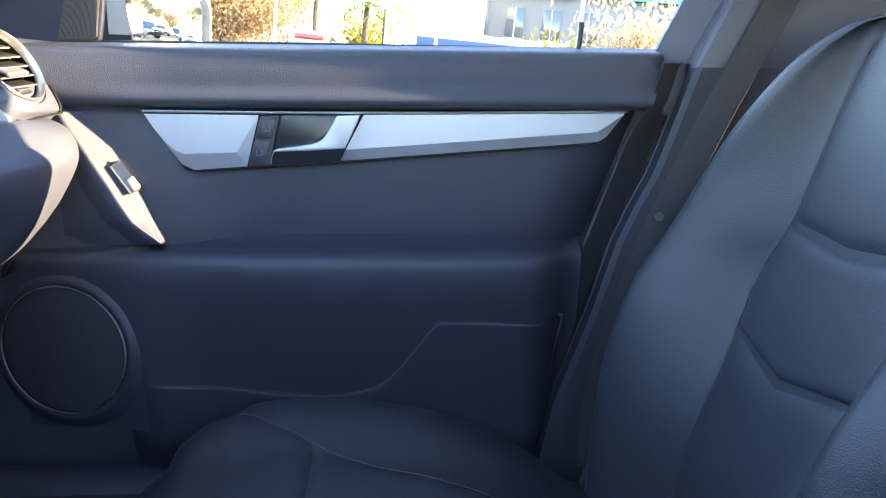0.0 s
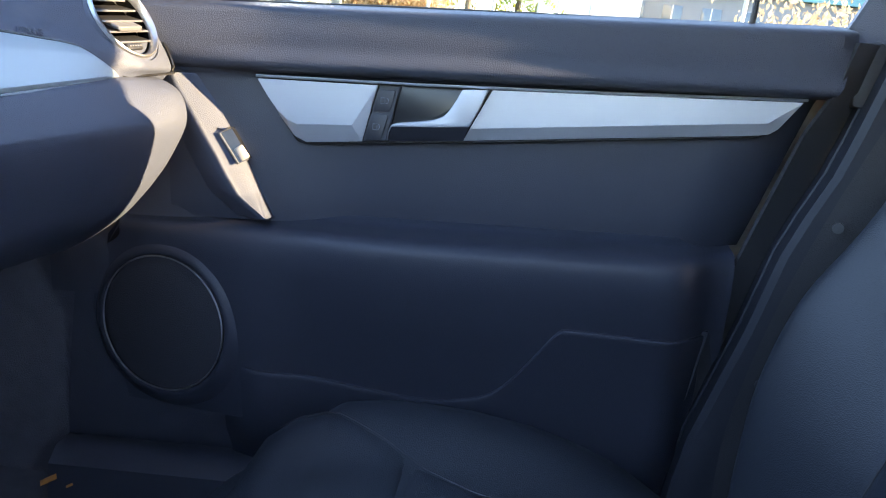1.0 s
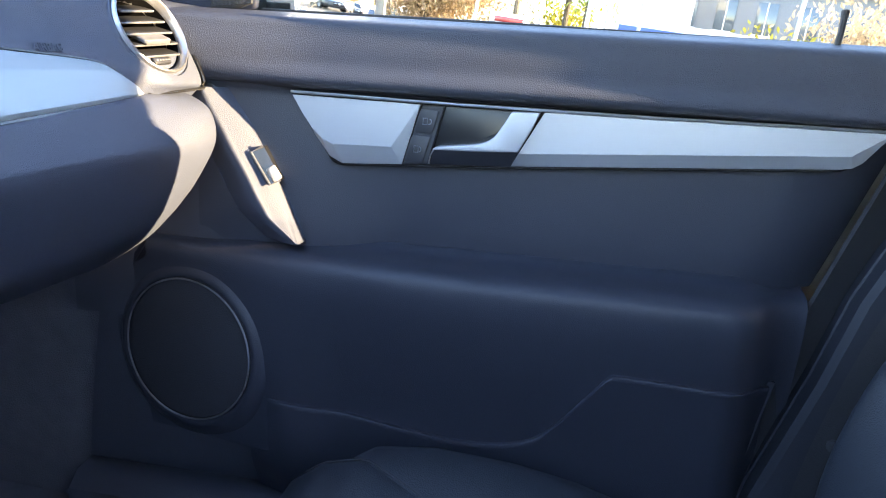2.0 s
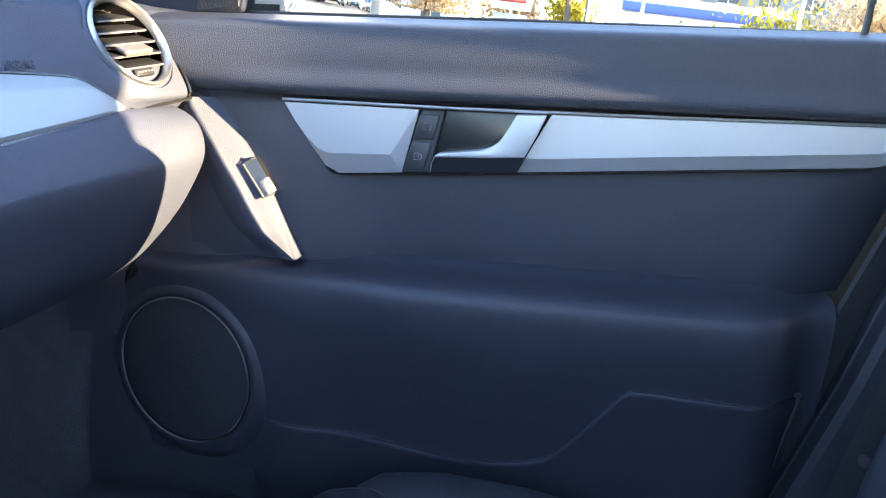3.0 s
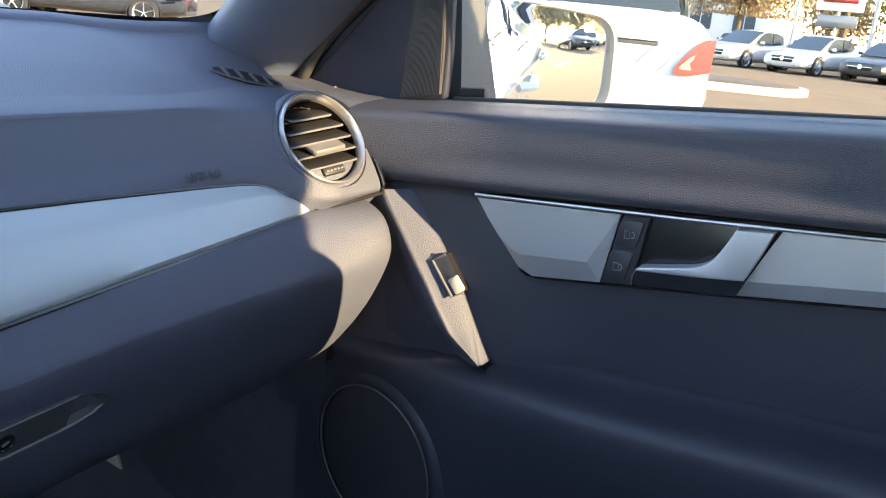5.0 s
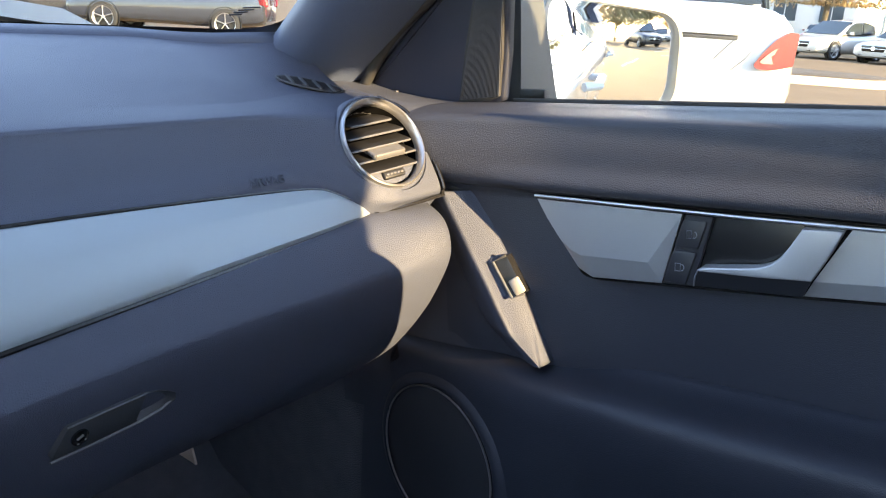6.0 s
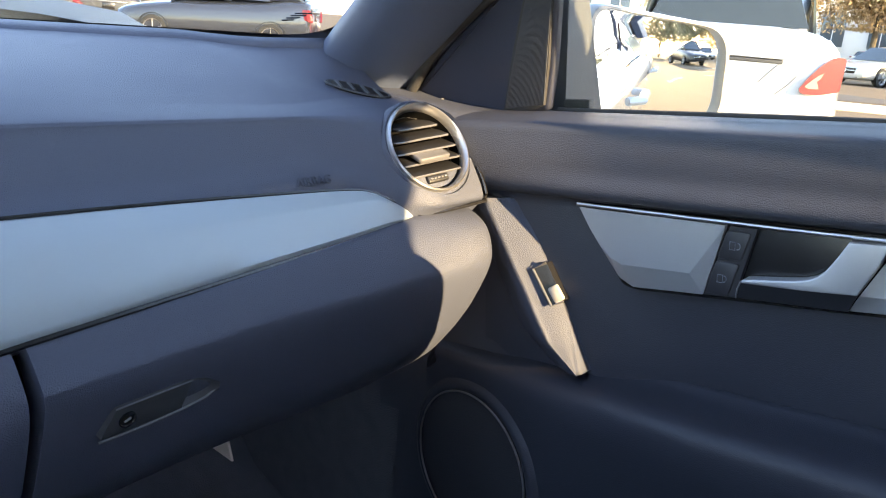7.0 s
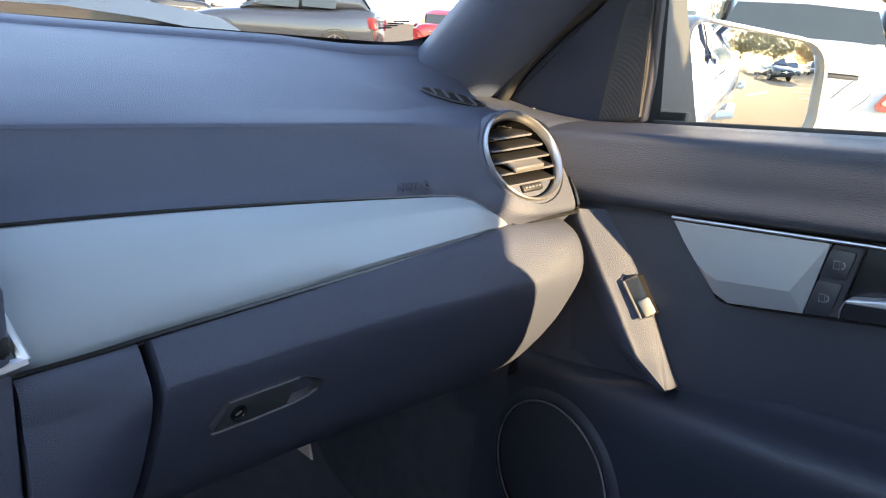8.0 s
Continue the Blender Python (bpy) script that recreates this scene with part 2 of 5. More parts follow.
arm_line = [(1.070, 0.728), (1.058, 0.7215), (1.038, 0.7175), (1.018, 0.714), (1.007, 0.707), (1.003, 0.695), (1.004, 0.672), (1.009, 0.645), (1.017, 0.610), (1.025, 0.575), (1.031, 0.540), (1.036, 0.500), (1.038, 0.470)]
part("armrest", door_loft(arm_line, 48, 36, pull=arm_pull, front=lambda z: -0.56 - 0.05 * smooth(0.695, 0.655, z), rear=lambda z: 0.175), VINYL, door, "padded black leatherette armrest")
low_line = [(1.055, 0.620), (1.056, 0.58), (1.058, 0.52), (1.062, 0.46), (1.070, 0.41), (1.082, 0.395)]
part("lower_panel", door_loft(low_line, 16, 20, rear=lambda z: door_rear(z)), DOORLOW, door, "hard black lower lining")
front_line = [(1.062, 0.884), (1.060, 0.84), (1.056, 0.78), (1.052, 0.72), (1.050, 0.66), (1.052, 0.61)]
part("front_panel", door_loft(front_line, 14, 20, front=lambda z: -0.66, rear=lambda z: float(np.interp(z, RIDGE_Z, RIDGE_R)) - 0.012, pull=lambda x, z: 0.01 * smooth(-0.5, -0.4, x)), DOORLOW, door)

# the slanting pull ridge before the middle panel
ridge_rows = []
for k in range(44):
    z = 0.889 - k * (0.889 - 0.724) / 43
    xr = float(np.interp(z, RIDGE_Z, RIDGE_R))
    xl = float(np.interp(z, RIDGE_Z, RIDGE_L))
    w = xr - xl
    d = 0.003 + 0.62 * w
    ridge_rows.append([(x, y, z) for x, y in curve([(xl - 0.070, 1.066), (xl - 0.042, 1.052), (xl - 0.020, 1.037), (xl - 0.006, 1.0285), (xl + 0.004, 1.0262), (xl + 0.3 * w, 1.0262 + 0.18 * d), (xl + 0.65 * w, 1.0262 + 0.58 * d), (xr - 0.003, 1.0262 + 0.92 * d), (xr, 1.0285 + d), (xr + 0.001, 1.037 + d), (xr + 0.0015, 1.085)], 44)])
part("pull_ridge", shell(ridge_rows, (0, 0.03, 0)), SOFT, door, "slanting grained ridge beside the dashboard")

# a small open clip let into the ridge
CLIP = [(-0.4185, 1.0395, 0.8290), (-0.4305, 1.0350, 0.8220), (-0.4080, 1.0350, 0.7875), (-0.3975, 1.0395, 0.7935)]
# nearly flush black plate paints the dark of the open notch
part("clip_notch", loft([[Vector(p) + Vector((0, d, 0)) for p in CLIP] for d in (0.0005, 0.012)], True, True), PIANO, door, "black plate standing in for a shaded notch")
part("trim_clip", tube([Vector(p) + Vector((0, -0.001, 0)) for p in CLIP], 0.0015, 8), SLIDER, door, "small bare metal bracket")
part("clip_tongue", box(0.017, 0.011, 0.007, 0.002, frame_of((-0.4050, 1.0380, 0.8000), (0.57, 0.0, -0.82), (0.82, 0.2, 0.57))), CLIPM, door, "pale clip tongue")

# aluminium strip, lock switches and door opener
PX = frame_of((0, 1.062, 0), (1, 0, 0), (0, 0, 1))  # u along the car, v up, w towards the cabin


def strip(name, outline, radii, thick, material, label="", lift=0.0, bevel=0.0035, parent=None):
    line = round_outline(outline, radii, 4)
    mid = Vector((sum(u for u, v in line) / len(line), sum(v for u, v in line) / len(line)))
    ring, k = [], len(line)
    for i in range(k):
        a, p, b = (Vector(line[j % k]) for j in (i - 1, i, i + 1))
        n1, n2 = ((q - r).normalized().orthogonal() for q, r in ((p, a), (b, p)))
        n1, n2 = (n if n.dot(mid - p) > 0 else -n for n in (n1, n2))
        ring.append(p + (n1 + n2) * bevel / (1 + n1.dot(n2)))
    m = PX @ pose(0, 0, lift)
    rows = [[m @ Vector((*q, w)) for q in loop] for loop, w in ((line, 0), (line, thick - bevel), (ring, thick))]
    bm = loft(rows, True)
    bm.faces.new(bm.verts[-k:])
    return part(name, bm, material, parent or door, label, 12)


strip("strip_bed", [(-0.3945, 0.8905), (-0.345, 0.8150), (-0.331, 0.8125), (-0.14, 0.8245), (0.190, 0.8495), (0.2290, 0.8935)], [0, 0.012, 0.01, 0, 0.012, 0], 0.004, PIANO, bevel=0.001)


def faceted(name, points, faces, label):
    """A thin metal strip with ground facets: points are (u, v, w), faces index them; its rim runs back to the door."""
    bm = bmesh.new()
    vs = [bm.verts.new(p) for p in points]
    for f in faces:
        bm.faces.new([vs[k] for k in f])
    bmesh.ops.recalc_face_normals(bm, faces=bm.faces)
    rim = bmesh.ops.extrude_edge_only(bm, edges=[e for e in bm.edges if e.is_boundary])
    for v in rim["geom"]:
        if isinstance(v, bmesh.types.BMVert):
            v.co.z = 0.0
    bm.transform(PX)
    return part(name, bm, ALU, door, label, 3)


TOP, LOW = 0.0105, 0.0055
faceted("front_strip", [(-0.3905, 0.8865, TOP), (-0.379, 0.868, TOP), (-0.3675, 0.8525, TOP), (-0.3560, 0.8420, TOP), (-0.344, 0.8365, TOP), (-0.2775, 0.8385, TOP), (-0.2485, 0.8855, TOP - 0.001),
                        (-0.3655, 0.8455, LOW), (-0.3475, 0.8225, LOW), (-0.333, 0.8155, LOW), (-0.2660, 0.8200, LOW)],
        [(0, 1, 2, 3, 4, 5, 6), (2, 7, 3), (3, 7, 8), (3, 8, 4), (4, 8, 9), (4, 9, 10, 5), (5, 10, 6)], "brushed aluminium with ground facets")
faceted("rear_strip", [(-0.1155, 0.8868, TOP), (-0.1395, 0.8420, TOP), (0.190, 0.8660, TOP), (0.2255, 0.8905, TOP - 0.001), (-0.1465, 0.8275, LOW), (0.183, 0.8520, LOW), (0.194, 0.8540, LOW), (0.203, 0.8600, LOW)],
        [(0, 1, 2, 3), (1, 4, 5, 2), (2, 5, 6), (2, 6, 7), (2, 7, 3)], "brushed aluminium with ground facets")
part("bright_line", tube([(-0.3915, 1.049, 0.8900), (-0.2, 1.048, 0.8888), (0.0, 1.048, 0.8900), (0.228, 1.049, 0.8930)], 0.0017, 8), CHROME, door, "thin bright edge line")
switch = strip("lock_switch", [(-0.2455, 0.886), (-0.2640, 0.8210), (-0.2365, 0.8225), (-0.2215, 0.886)], 0, 0.0085, SWITCH, "black lock switch panel", bevel=0.001)
for name, z0, z1 in (("unlock_button", 0.856, 0.881), ("lock_button", 0.8235, 0.853)):
    slant = lambda z: (z - 0.82) * 0.28
    pts = [(-0.2645 + slant(z0), z0), (-0.2435 + slant(z0), z0), (-0.2435 + slant(z1), z1), (-0.2645 + slant(z1), z1)]
    b = part(name, plate(round_outline(pts, 0.003, 3), 0.0016, PX @ pose(0, 0, 0.0085), 0.0008), SWITCH, switch)
    cx, cz = -0.254 + slant((z0 + z1) / 2), (z0 + z1) / 2
    g = PX @ pose(cx, cz, 0.0102, 0, 0, -90)
    ring = [g @ Vector((0.0028 * math.cos(a), 0.0022 * math.sin(a) + (0.0034 if name[0] == "u" else 0.0022), 0)) for a in np.linspace(-0.3 if name[0] == "u" else 0, math.pi, 9)]
    part("padlock_mark", joined(tube(ring, 0.0005, 5), tube([g @ Vector(p) for p in ((-0.0034, -0.0035, 0), (0.0034, -0.0035, 0), (0.0034, 0.0012, 0), (-0.0034, 0.0012, 0))], 0.0005, 5, closed=True)), GLYPH, b)
# recess behind the opener
part("opener_recess", plate(round_outline([(-0.221, 0.8865), (-0.236, 0.8235), (-0.148, 0.8275), (-0.117, 0.8870)], 0.002), 0.002, PX @ pose(0, 0, 0.003), 0.0005), PIANO, door)
grip = curve([(-0.2280, 0.8400), (-0.2255, 0.8435), (-0.200, 0.8470), (-0.180, 0.8503), (-0.167, 0.8570), (-0.157, 0.8710), (-0.1490, 0.8858)], 30)
face = [tuple(p) for p in grip] + [(-0.1195, 0.8872), (-0.1270, 0.8690), (-0.1393, 0.8445), (-0.180, 0.8418)]
opener = part("door_handle", plate(face, 0.016, PX @ pose(0, 0, 0.006), 0.0014, 3), ALU, door, "satin silver door opener", 30)
rows = []
for k in range(12):
    q = k / 11
    u0, v0, u1, v1 = -0.2285 + 0.0895 * q, 0.8400 + 0.0048 * q, -0.2345 + 0.0875 * q, 0.8232 + 0.0042 * q
    rows.append([PX @ Vector(p) for p in ((u0, v0 + 0.001, 0.012), (u0, v0, 0.0205), (0.6 * u0 + 0.4 * u1, 0.6 * v0 + 0.4 * v1, 0.0165), (u1, v1, 0.0085), (u1, v1 - 0.0006, 0.004))])
# the down-facing metal's shade is put into a black colour
part("grip_underside", shell(rows, (0, 0.003, 0)), SWITCH, opener, "underside of the opener, blackened for its shade")
part("grip_rim", tube([PX @ Vector(p) for p in ((-0.2352, 0.8235, 0.0095), (-0.2330, 0.8330, 0.0145), (-0.2290, 0.8410, 0.0195), (-0.2255, 0.8430, 0.0205))], 0.0008, 6), ALU, opener)

# speaker and map pocket
SP_N = Vector((-0.20, -1.0, -0.12)).normalized()
sp = frame_of((-0.506, 1.0292, 0.584), Vector((0, 0, -1)).cross(SP_N), (0, 0, 1))
sp = sp if (sp.to_3x3() @ Vector((0, 0, 1))).y < 0 else sp @ pose(0, 0, 0, 0, 180, 0)
cone = []
for r, w in ((0.112, -0.016), (0.102, -0.007), (0.0955, -0.002), (0.0915, -0.0005), (0.0885, -0.001), (0.087, -0.003)):
    cone.append([sp @ Vector((r * math.cos(a), r * math.sin(a), w)) for a in np.linspace(0, 2 * math.pi, 65)[:-1]])
part("speaker_pod", loft(cone, True), VINYL, door, "", 60)
part("speaker_ring", tube([sp @ Vector((0.0858 * math.cos(a), 0.0858 * math.sin(a), -0.0004)) for a in np.linspace(0, 2 * math.pi, 97)[:-1]], 0.0011, 8, closed=True), VENTRIM, door, "thin bright ring")
disc = [[sp @ Vector((r * math.cos(a), r * math.sin(a), w)) for a in np.linspace(0, 2 * math.pi, 49)[:-1]] for r, w in ((0.0868, -0.006), (0.0840, -0.003), (0.06, -0.0005), (0.02, 0.001))]
bm = loft(disc, True)
bm.faces.new(bm.verts[-48:])
part("speaker_grille", bm, MESH, door, "round black speaker grille")
lip = curve([(-0.430, 0.545), (-0.365, 0.5350), (-0.280, 0.5255), (-0.210, 0.5165), (-0.172, 0.5145), (-0.135, 0.5170), (-0.097, 0.5290), (-0.070, 0.5540), (-0.042, 0.5915), (-0.022, 0.6180), (-0.005, 0.6215), (0.07, 0.6180), (0.150, 0.6140)], 80)
arm_z, arm_y = [p[1] for p in reversed(arm_line[4:])], [p[0] for p in reversed(arm_line[4:])]
rows = []
for u, v in lip:
    melt = 0.012 * smooth(-0.375, -0.43, u)
    face_y = lambda z: float(np.interp(z, arm_z, arm_y)) + arm_pull(u, z) + melt
    row = [(u, face_y(v) + 0.030, v - 0.001), (u, face_y(v) - 0.0025, v + 0.0012), (u, face_y(v) - 0.0050, v + 0.0006), (u, face_y(v) - 0.0058, v - 0.0018)]
    rows.append(row + [(u, face_y(z) - 0.0058 + 0.02 * smooth(0.46, 0.40, z), z) for z in np.linspace(v - 0.006, 0.40, 12)])
part("map_pocket", shell(rows, (0, 0.012, 0)), VINYL, door, "black map pocket with a raised lip")
part("lock_pin", joined(tube([(0.162, 1.066, 0.966), (0.166, 1.072, 0.985), (0.168, 1.076, 1.003)], 0.0034, 8), tube([(0.168, 1.0755, 1.000), (0.1685, 1.077, 1.006)], 0.0040, 8)), RUBBER, door, "black lock pin")
part("pin_collar", tube([(0.1615, 1.0655, 0.963), (0.162, 1.066, 0.969)], 0.009, 12), RUBBER, door)

# window, seals, sail cover
GL = lambda x, z: (x, 1.106 - 0.30 * (z - 0.975), z)
pane = [[GL(x, z) for z in np.linspace(0.955, 1.385, 9)] for x in np.linspace(-0.60, 0.44, 5)]
glass = part("window_pane", shell(pane, (0, 0.004, 0)), PANE, door, "clear side window glass")
glass.visible_shadow = False
part("window_seal", tube([(-0.445, 1.099, 0.9750), (-0.2, 1.1, 0.9750), (0.276, 1.1, 0.9715)], 0.0032, 8), RUBBER, door)
sail_pts = [(-0.622, 0.990), (-0.585, 0.981), (-0.545, 0.975), (-0.495, 0.9715), (-0.466, 0.9725), (-0.447, 0.977), (-0.4375, 1.02), (-0.4300, 1.075), (-0.4200, 1.150), (-0.440, 1.150), (-0.480, 1.106), (-0.520, 1.077), (-0.550, 1.056), (-0.580, 1.033), (-0.605, 1.010)]
SAIL = frame_of((0, 1.092, 0.975), (1, 0, 0), (0, -0.16, 1))
sail = part("sail_cover", plate(round_outline([(u, v - 0.975) for u, v in sail_pts], 0.004, 3), 0.010, SAIL, 0.004, 3), SAILM, door, "black mirror sail cover")
grille_pts = [(-0.500, 0.9765), (-0.463, 0.9775), (-0.4495, 0.983), (-0.4415, 1.025), (-0.4335, 1.085), (-0.4265, 1.135), (-0.455, 1.120), (-0.470, 1.078), (-0.484, 1.035)]
part("tweeter_grille", plate([(u, v - 0.975) for u, v in grille_pts], 0.0035, SAIL @ pose(0, 0, 0.010), 0.0015), RUBBER, sail, "ribbed tweeter grille")
ribs = []
for k in range(30):
    s = k / 29
    low, high = (-0.497 + 0.047 * s, 0.9785 + 0.005 * s), (-0.462 + 0.034 * s, 1.090 + 0.04 * s)
    ribs.append(tube([SAIL @ Vector((low[0], low[1] - 0.975, 0.0137)), SAIL @ Vector((high[0], high[1] - 0.975, 0.0137))], 0.0006, 5))
part("grille_ribs", joined(*ribs), GRILLE, sail)
up = Vector((0.80, -0.10, 0.585))
part("seal_backing", shell([[Vector((-0.665 + dx, 1.094, 0.980)) + up * t for t in (0, 0.1, 0.2, 0.4, 0.62)] for dx in (0, 0.03, 0.065)], (0, 0.012, 0)), RUBBER, door)
part("door_seal", tube(curve([(-0.628, 1.068, 0.980), (-0.614, 1.067, 0.997), (-0.597, 1.066, 1.0185), (-0.572, 1.064, 1.0430), (-0.537, 1.062, 1.0675), (-0.492, 1.058, 1.0955), (-0.40, 1.045, 1.155), (-0.25, 1.025, 1.260), (-0.13, 1.01, 1.345)], 40), 0.0062, 10), RUBBER, door, "grainy black rubber door seal")
frame_top = [(-0.135, 1.00, 1.345), (0.05, 0.985, 1.378), (0.25, 0.98, 1.388), (0.46, 0.985, 1.385)]
part("frame_rail", tube(curve(frame_top, 12), 0.022, 8, 0.7), DARK, door)
part("rear_frame", shell([[(0.279 + 0.42 * (z - 0.971), 1.108 - 0.30 * (z - 0.975), z) for z in np.linspace(0.94, 1.385, 8)], [(0.325 + 0.42 * (z - 0.971), 1.085 - 0.30 * (z - 0.975), z) for z in np.linspace(0.94, 1.385, 8)]], (0, 0.010, 0)), SOFT, door, "grey window frame")
part("rear_edge", shell([[(door_rear(z) - 0.004, 1.03 + 0.03 * (z < 0.9), z) for z in np.linspace(0.40, 0.955, 12)], [(door_rear(z) + 0.11, 1.125, z) for z in np.linspace(0.40, 0.955, 12)]], (0, 0.012, 0)), DARK, door)

rows = []
for x in np.linspace(-0.645, -0.474, 22):
    zs = float(np.interp(x, [-0.645, -0.622, -0.585, -0.545, -0.495, -0.45], [0.999, 0.994, 0.984, 0.978, 0.9745, 0.9745]))
    zd = float(np.interp(x, [-0.645, -0.60, -0.56, -0.527, -0.509, -0.48, -0.45], [0.997, 0.989, 0.982, 0.971, 0.960, 0.956, 0.956]))
    rows.append([(x, 1.0205, zd - 0.020), (x, 1.0205, zd - 0.004), (x, 1.023, zd), (x, 1.040, 0.65 * zd + 0.35 * zs), (x, 1.065, 0.3 * zd + 0.7 * zs), (x, 1.085, zs), (x, 1.104, zs - 0.001)])
part("belt_corner", shell(rows, (0, 0, -0.012)), SOFT, door, "grained corner below the mirror sail", 60)
part("belt_filler", box(0.12, 0.05, 0.11, 0.006, pose(-0.535, 1.068, 0.908)), DARK, door)
part("corner_filler", box(0.10, 0.055, 0.10, 0.006, pose(-0.640, 1.075, 0.935)), DARK, door)

HOUSE = mat("off_white_housing_paint", (0.24, 0.24, 0.235), 0.35, vary=0.03, coat=0.6)
FOOT = mat("grey_mirror_foot", (0.042, 0.043, 0.044), 0.6, grain=300, bump=0.2)
# filler block added to keep the sun off the belt trim's end
part("belt_end_blocker", box(0.03, 0.06, 0.07, 0.006, pose(0.291, 1.085, 0.922)), DARK, door)

# door mirror outside
MN = Vector((0.83, -0.55, -0.085)).normalized()
MF = frame_of((-0.414, 1.268, 1.020), Vector((0, 0, 1)).cross(MN), Vector((0, 0, 1)) - MN * MN.z)
mw = 0.087
face = round_outline([(-mw, -0.062), (mw, -0.068), (mw, 0.040), (-mw, 0.064)], [0.02, 0.03, 0.035, 0.022], 6)
rows = []
for g, d in ((0.975, -0.010), (0.985, -0.001), (1.01, 0.0035), (1.06, 0.003), (1.095, -0.006), (1.10, -0.018), (1.08, -0.045), (0.95, -0.085), (0.60, -0.115)):
    rows.append([MF @ Vector((u * g, v * g, d)) for u, v in face])
housing = part("mirror_housing", loft(rows, True), HOUSE, door, "white door mirror housing")
bm = loft([[MF @ Vector((u * g, v * g, -0.002 - ((u * g) ** 2 + (v * g) ** 2) / 2.6)) for u, v in face] for g in (0.980, 0.8, 0.6, 0.4, 0.2, 0.02)], True)
bm.faces.new(bm.verts[-len(face):])
part("mirror_glass", bm, MIRROR, housing, "silvered mirror glass")
part("mirror_foot", shell([[(-0.50, 1.112, z) for z in (0.955, 1.0, 1.05, 1.12)], [(-0.447, 1.116, z) for z in (0.955, 1.0, 1.05, 1.12)], [(-0.4225 - 0.17 * (z - 0.955), 1.155, z) for z in (0.955, 1.0, 1.05, 1.12)]], (-0.035, 0.02, 0)), FOOT, housing, "grey mirror foot")
part("mirror_gasket", box(0.03, 0.012, 0.016, 0.002, pose(-0.432, 1.118, 0.978)), RUBBER, housing)


# ---- dashboard ----
dash = thing("dashboard", "grey soft-touch dashboard with a satin silver trim strip", "dashboard", CAR)
MIDP = [(-0.86, 1.052), (-0.77, 1.034), (-0.68, 1.010), (-0.605, 0.985), (-0.5765, 0.9760), (-0.5705, 0.9725), (-0.5675, 0.9660), (-0.549, 0.936), (-0.534, 0.913), (-0.54, 0.86)]
ENDP = [(-0.86, 1.046), (-0.75, 1.022), (-0.66, 1.000), (-0.60, 0.989), (-0.56, 0.982), (-0.527, 0.971), (-0.509, 0.953), (-0.489, 0.919), (-0.479, 0.895), (-0.485, 0.886)]


def lip_x(y):
    return -0.90 + 0.22 * ((y - 0.33) / 0.70) ** 2


VN = Vector((0.84, -0.15, 0.48)).normalized()
VC = Vector((-0.512, 0.966, 0.9415))


def dash_rows(ys, n=280):
    mid, end = curve(MIDP, n), curve(ENDP, n)
    rows = []
    for y in ys:
        w = smooth(0.86, 0.955, y)
        row = []
        for (xm, zm), (xe, ze) in zip(mid, end):
            x, z = xm + w * (xe - xm), zm + w * (ze - zm)
            z += 0.024 * min(1, max(0, (0.90 - y) / 0.6)) * smooth(-0.5, -0.62, x)
            if x < -0.60:
                x = -0.60 + (x + 0.60) * (lip_x(y) + 0.60) / (-0.86 + 0.60)
            p = Vector((x, y, z))
            off = p - VC
            off -= VN * off.dot(VN)
            p -= VN * 0.060 * smooth(0.0505, 0.0465, off.length)
            row.append(p)
        rows.append(row)
    return rows


ys = [-0.36, -0.1, 0.1, 0.3, 0.42, 0.5, 0.58, 0.66, 0.74, 0.80, 0.83, 0.85, 0.87, 0.885, *np.linspace(0.895, 1.012, 84), 1.015, 1.018]
rows = dash_rows(ys)
rows[-1] = [(x - 0.003, y, z - 0.003) for x, y, z in rows[-1]]
part("upper_dash", shell(rows, (-0.03, 0, -0.03)), SOFT, dash, "grey grained upper dashboard")
rows = []
for y in np.linspace(-0.3, 1.01, 48):
    f = (lip_x(y) + 0.60) / -0.26
    zc = 1.052 - 0.006 * smooth(0.86, 0.955, y) + 0.024 * min(1, max(0, (0.90 - y) / 0.6))
    k = min(1, f)
    rows.append([(lip_x(y) + dx * k, y, zc - 0.21 / f * dx * k + bump) for dx, bump in ((0.040, -0.004), (0.033, 0.0002), (0.027, 0.0030), (0.020, 0.0042), (0.004, 0.0048), (-0.006, 0.0030), (-0.012, -0.001))])
part("far_lip", shell(rows, (0, 0, -0.012)), SOFT, dash, "raised edge along the windscreen", 60)

# satin strip that narrows to a tip beside the vent
tt = curve([(0.30, 0.930, -0.5250), (0.50, 0.929, -0.5240), (0.60, 0.9265, -0.5230), (0.70, 0.922, -0.5220), (0.80, 0.9165, -0.5190), (0.86, 0.9125, -0.5150), (0.885, 0.9085, -0.5120), (0.905, 0.900, -0.5080), (0.922, 0.890, -0.5000), (0.931, 0.8845, -0.4990)], 46)
tb = curve([(0.30, 0.852, -0.484), (0.50, 0.8568, -0.486), (0.575, 0.8615, -0.487), (0.67, 0.8672, -0.488), (0.78, 0.8736, -0.490), (0.86, 0.8785, -0.491), (0.89, 0.8805, -0.492), (0.91, 0.8815, -0.493), (0.925, 0.8825, -0.495), (0.931, 0.8835, -0.496)], 46)
rows, edge = [], []
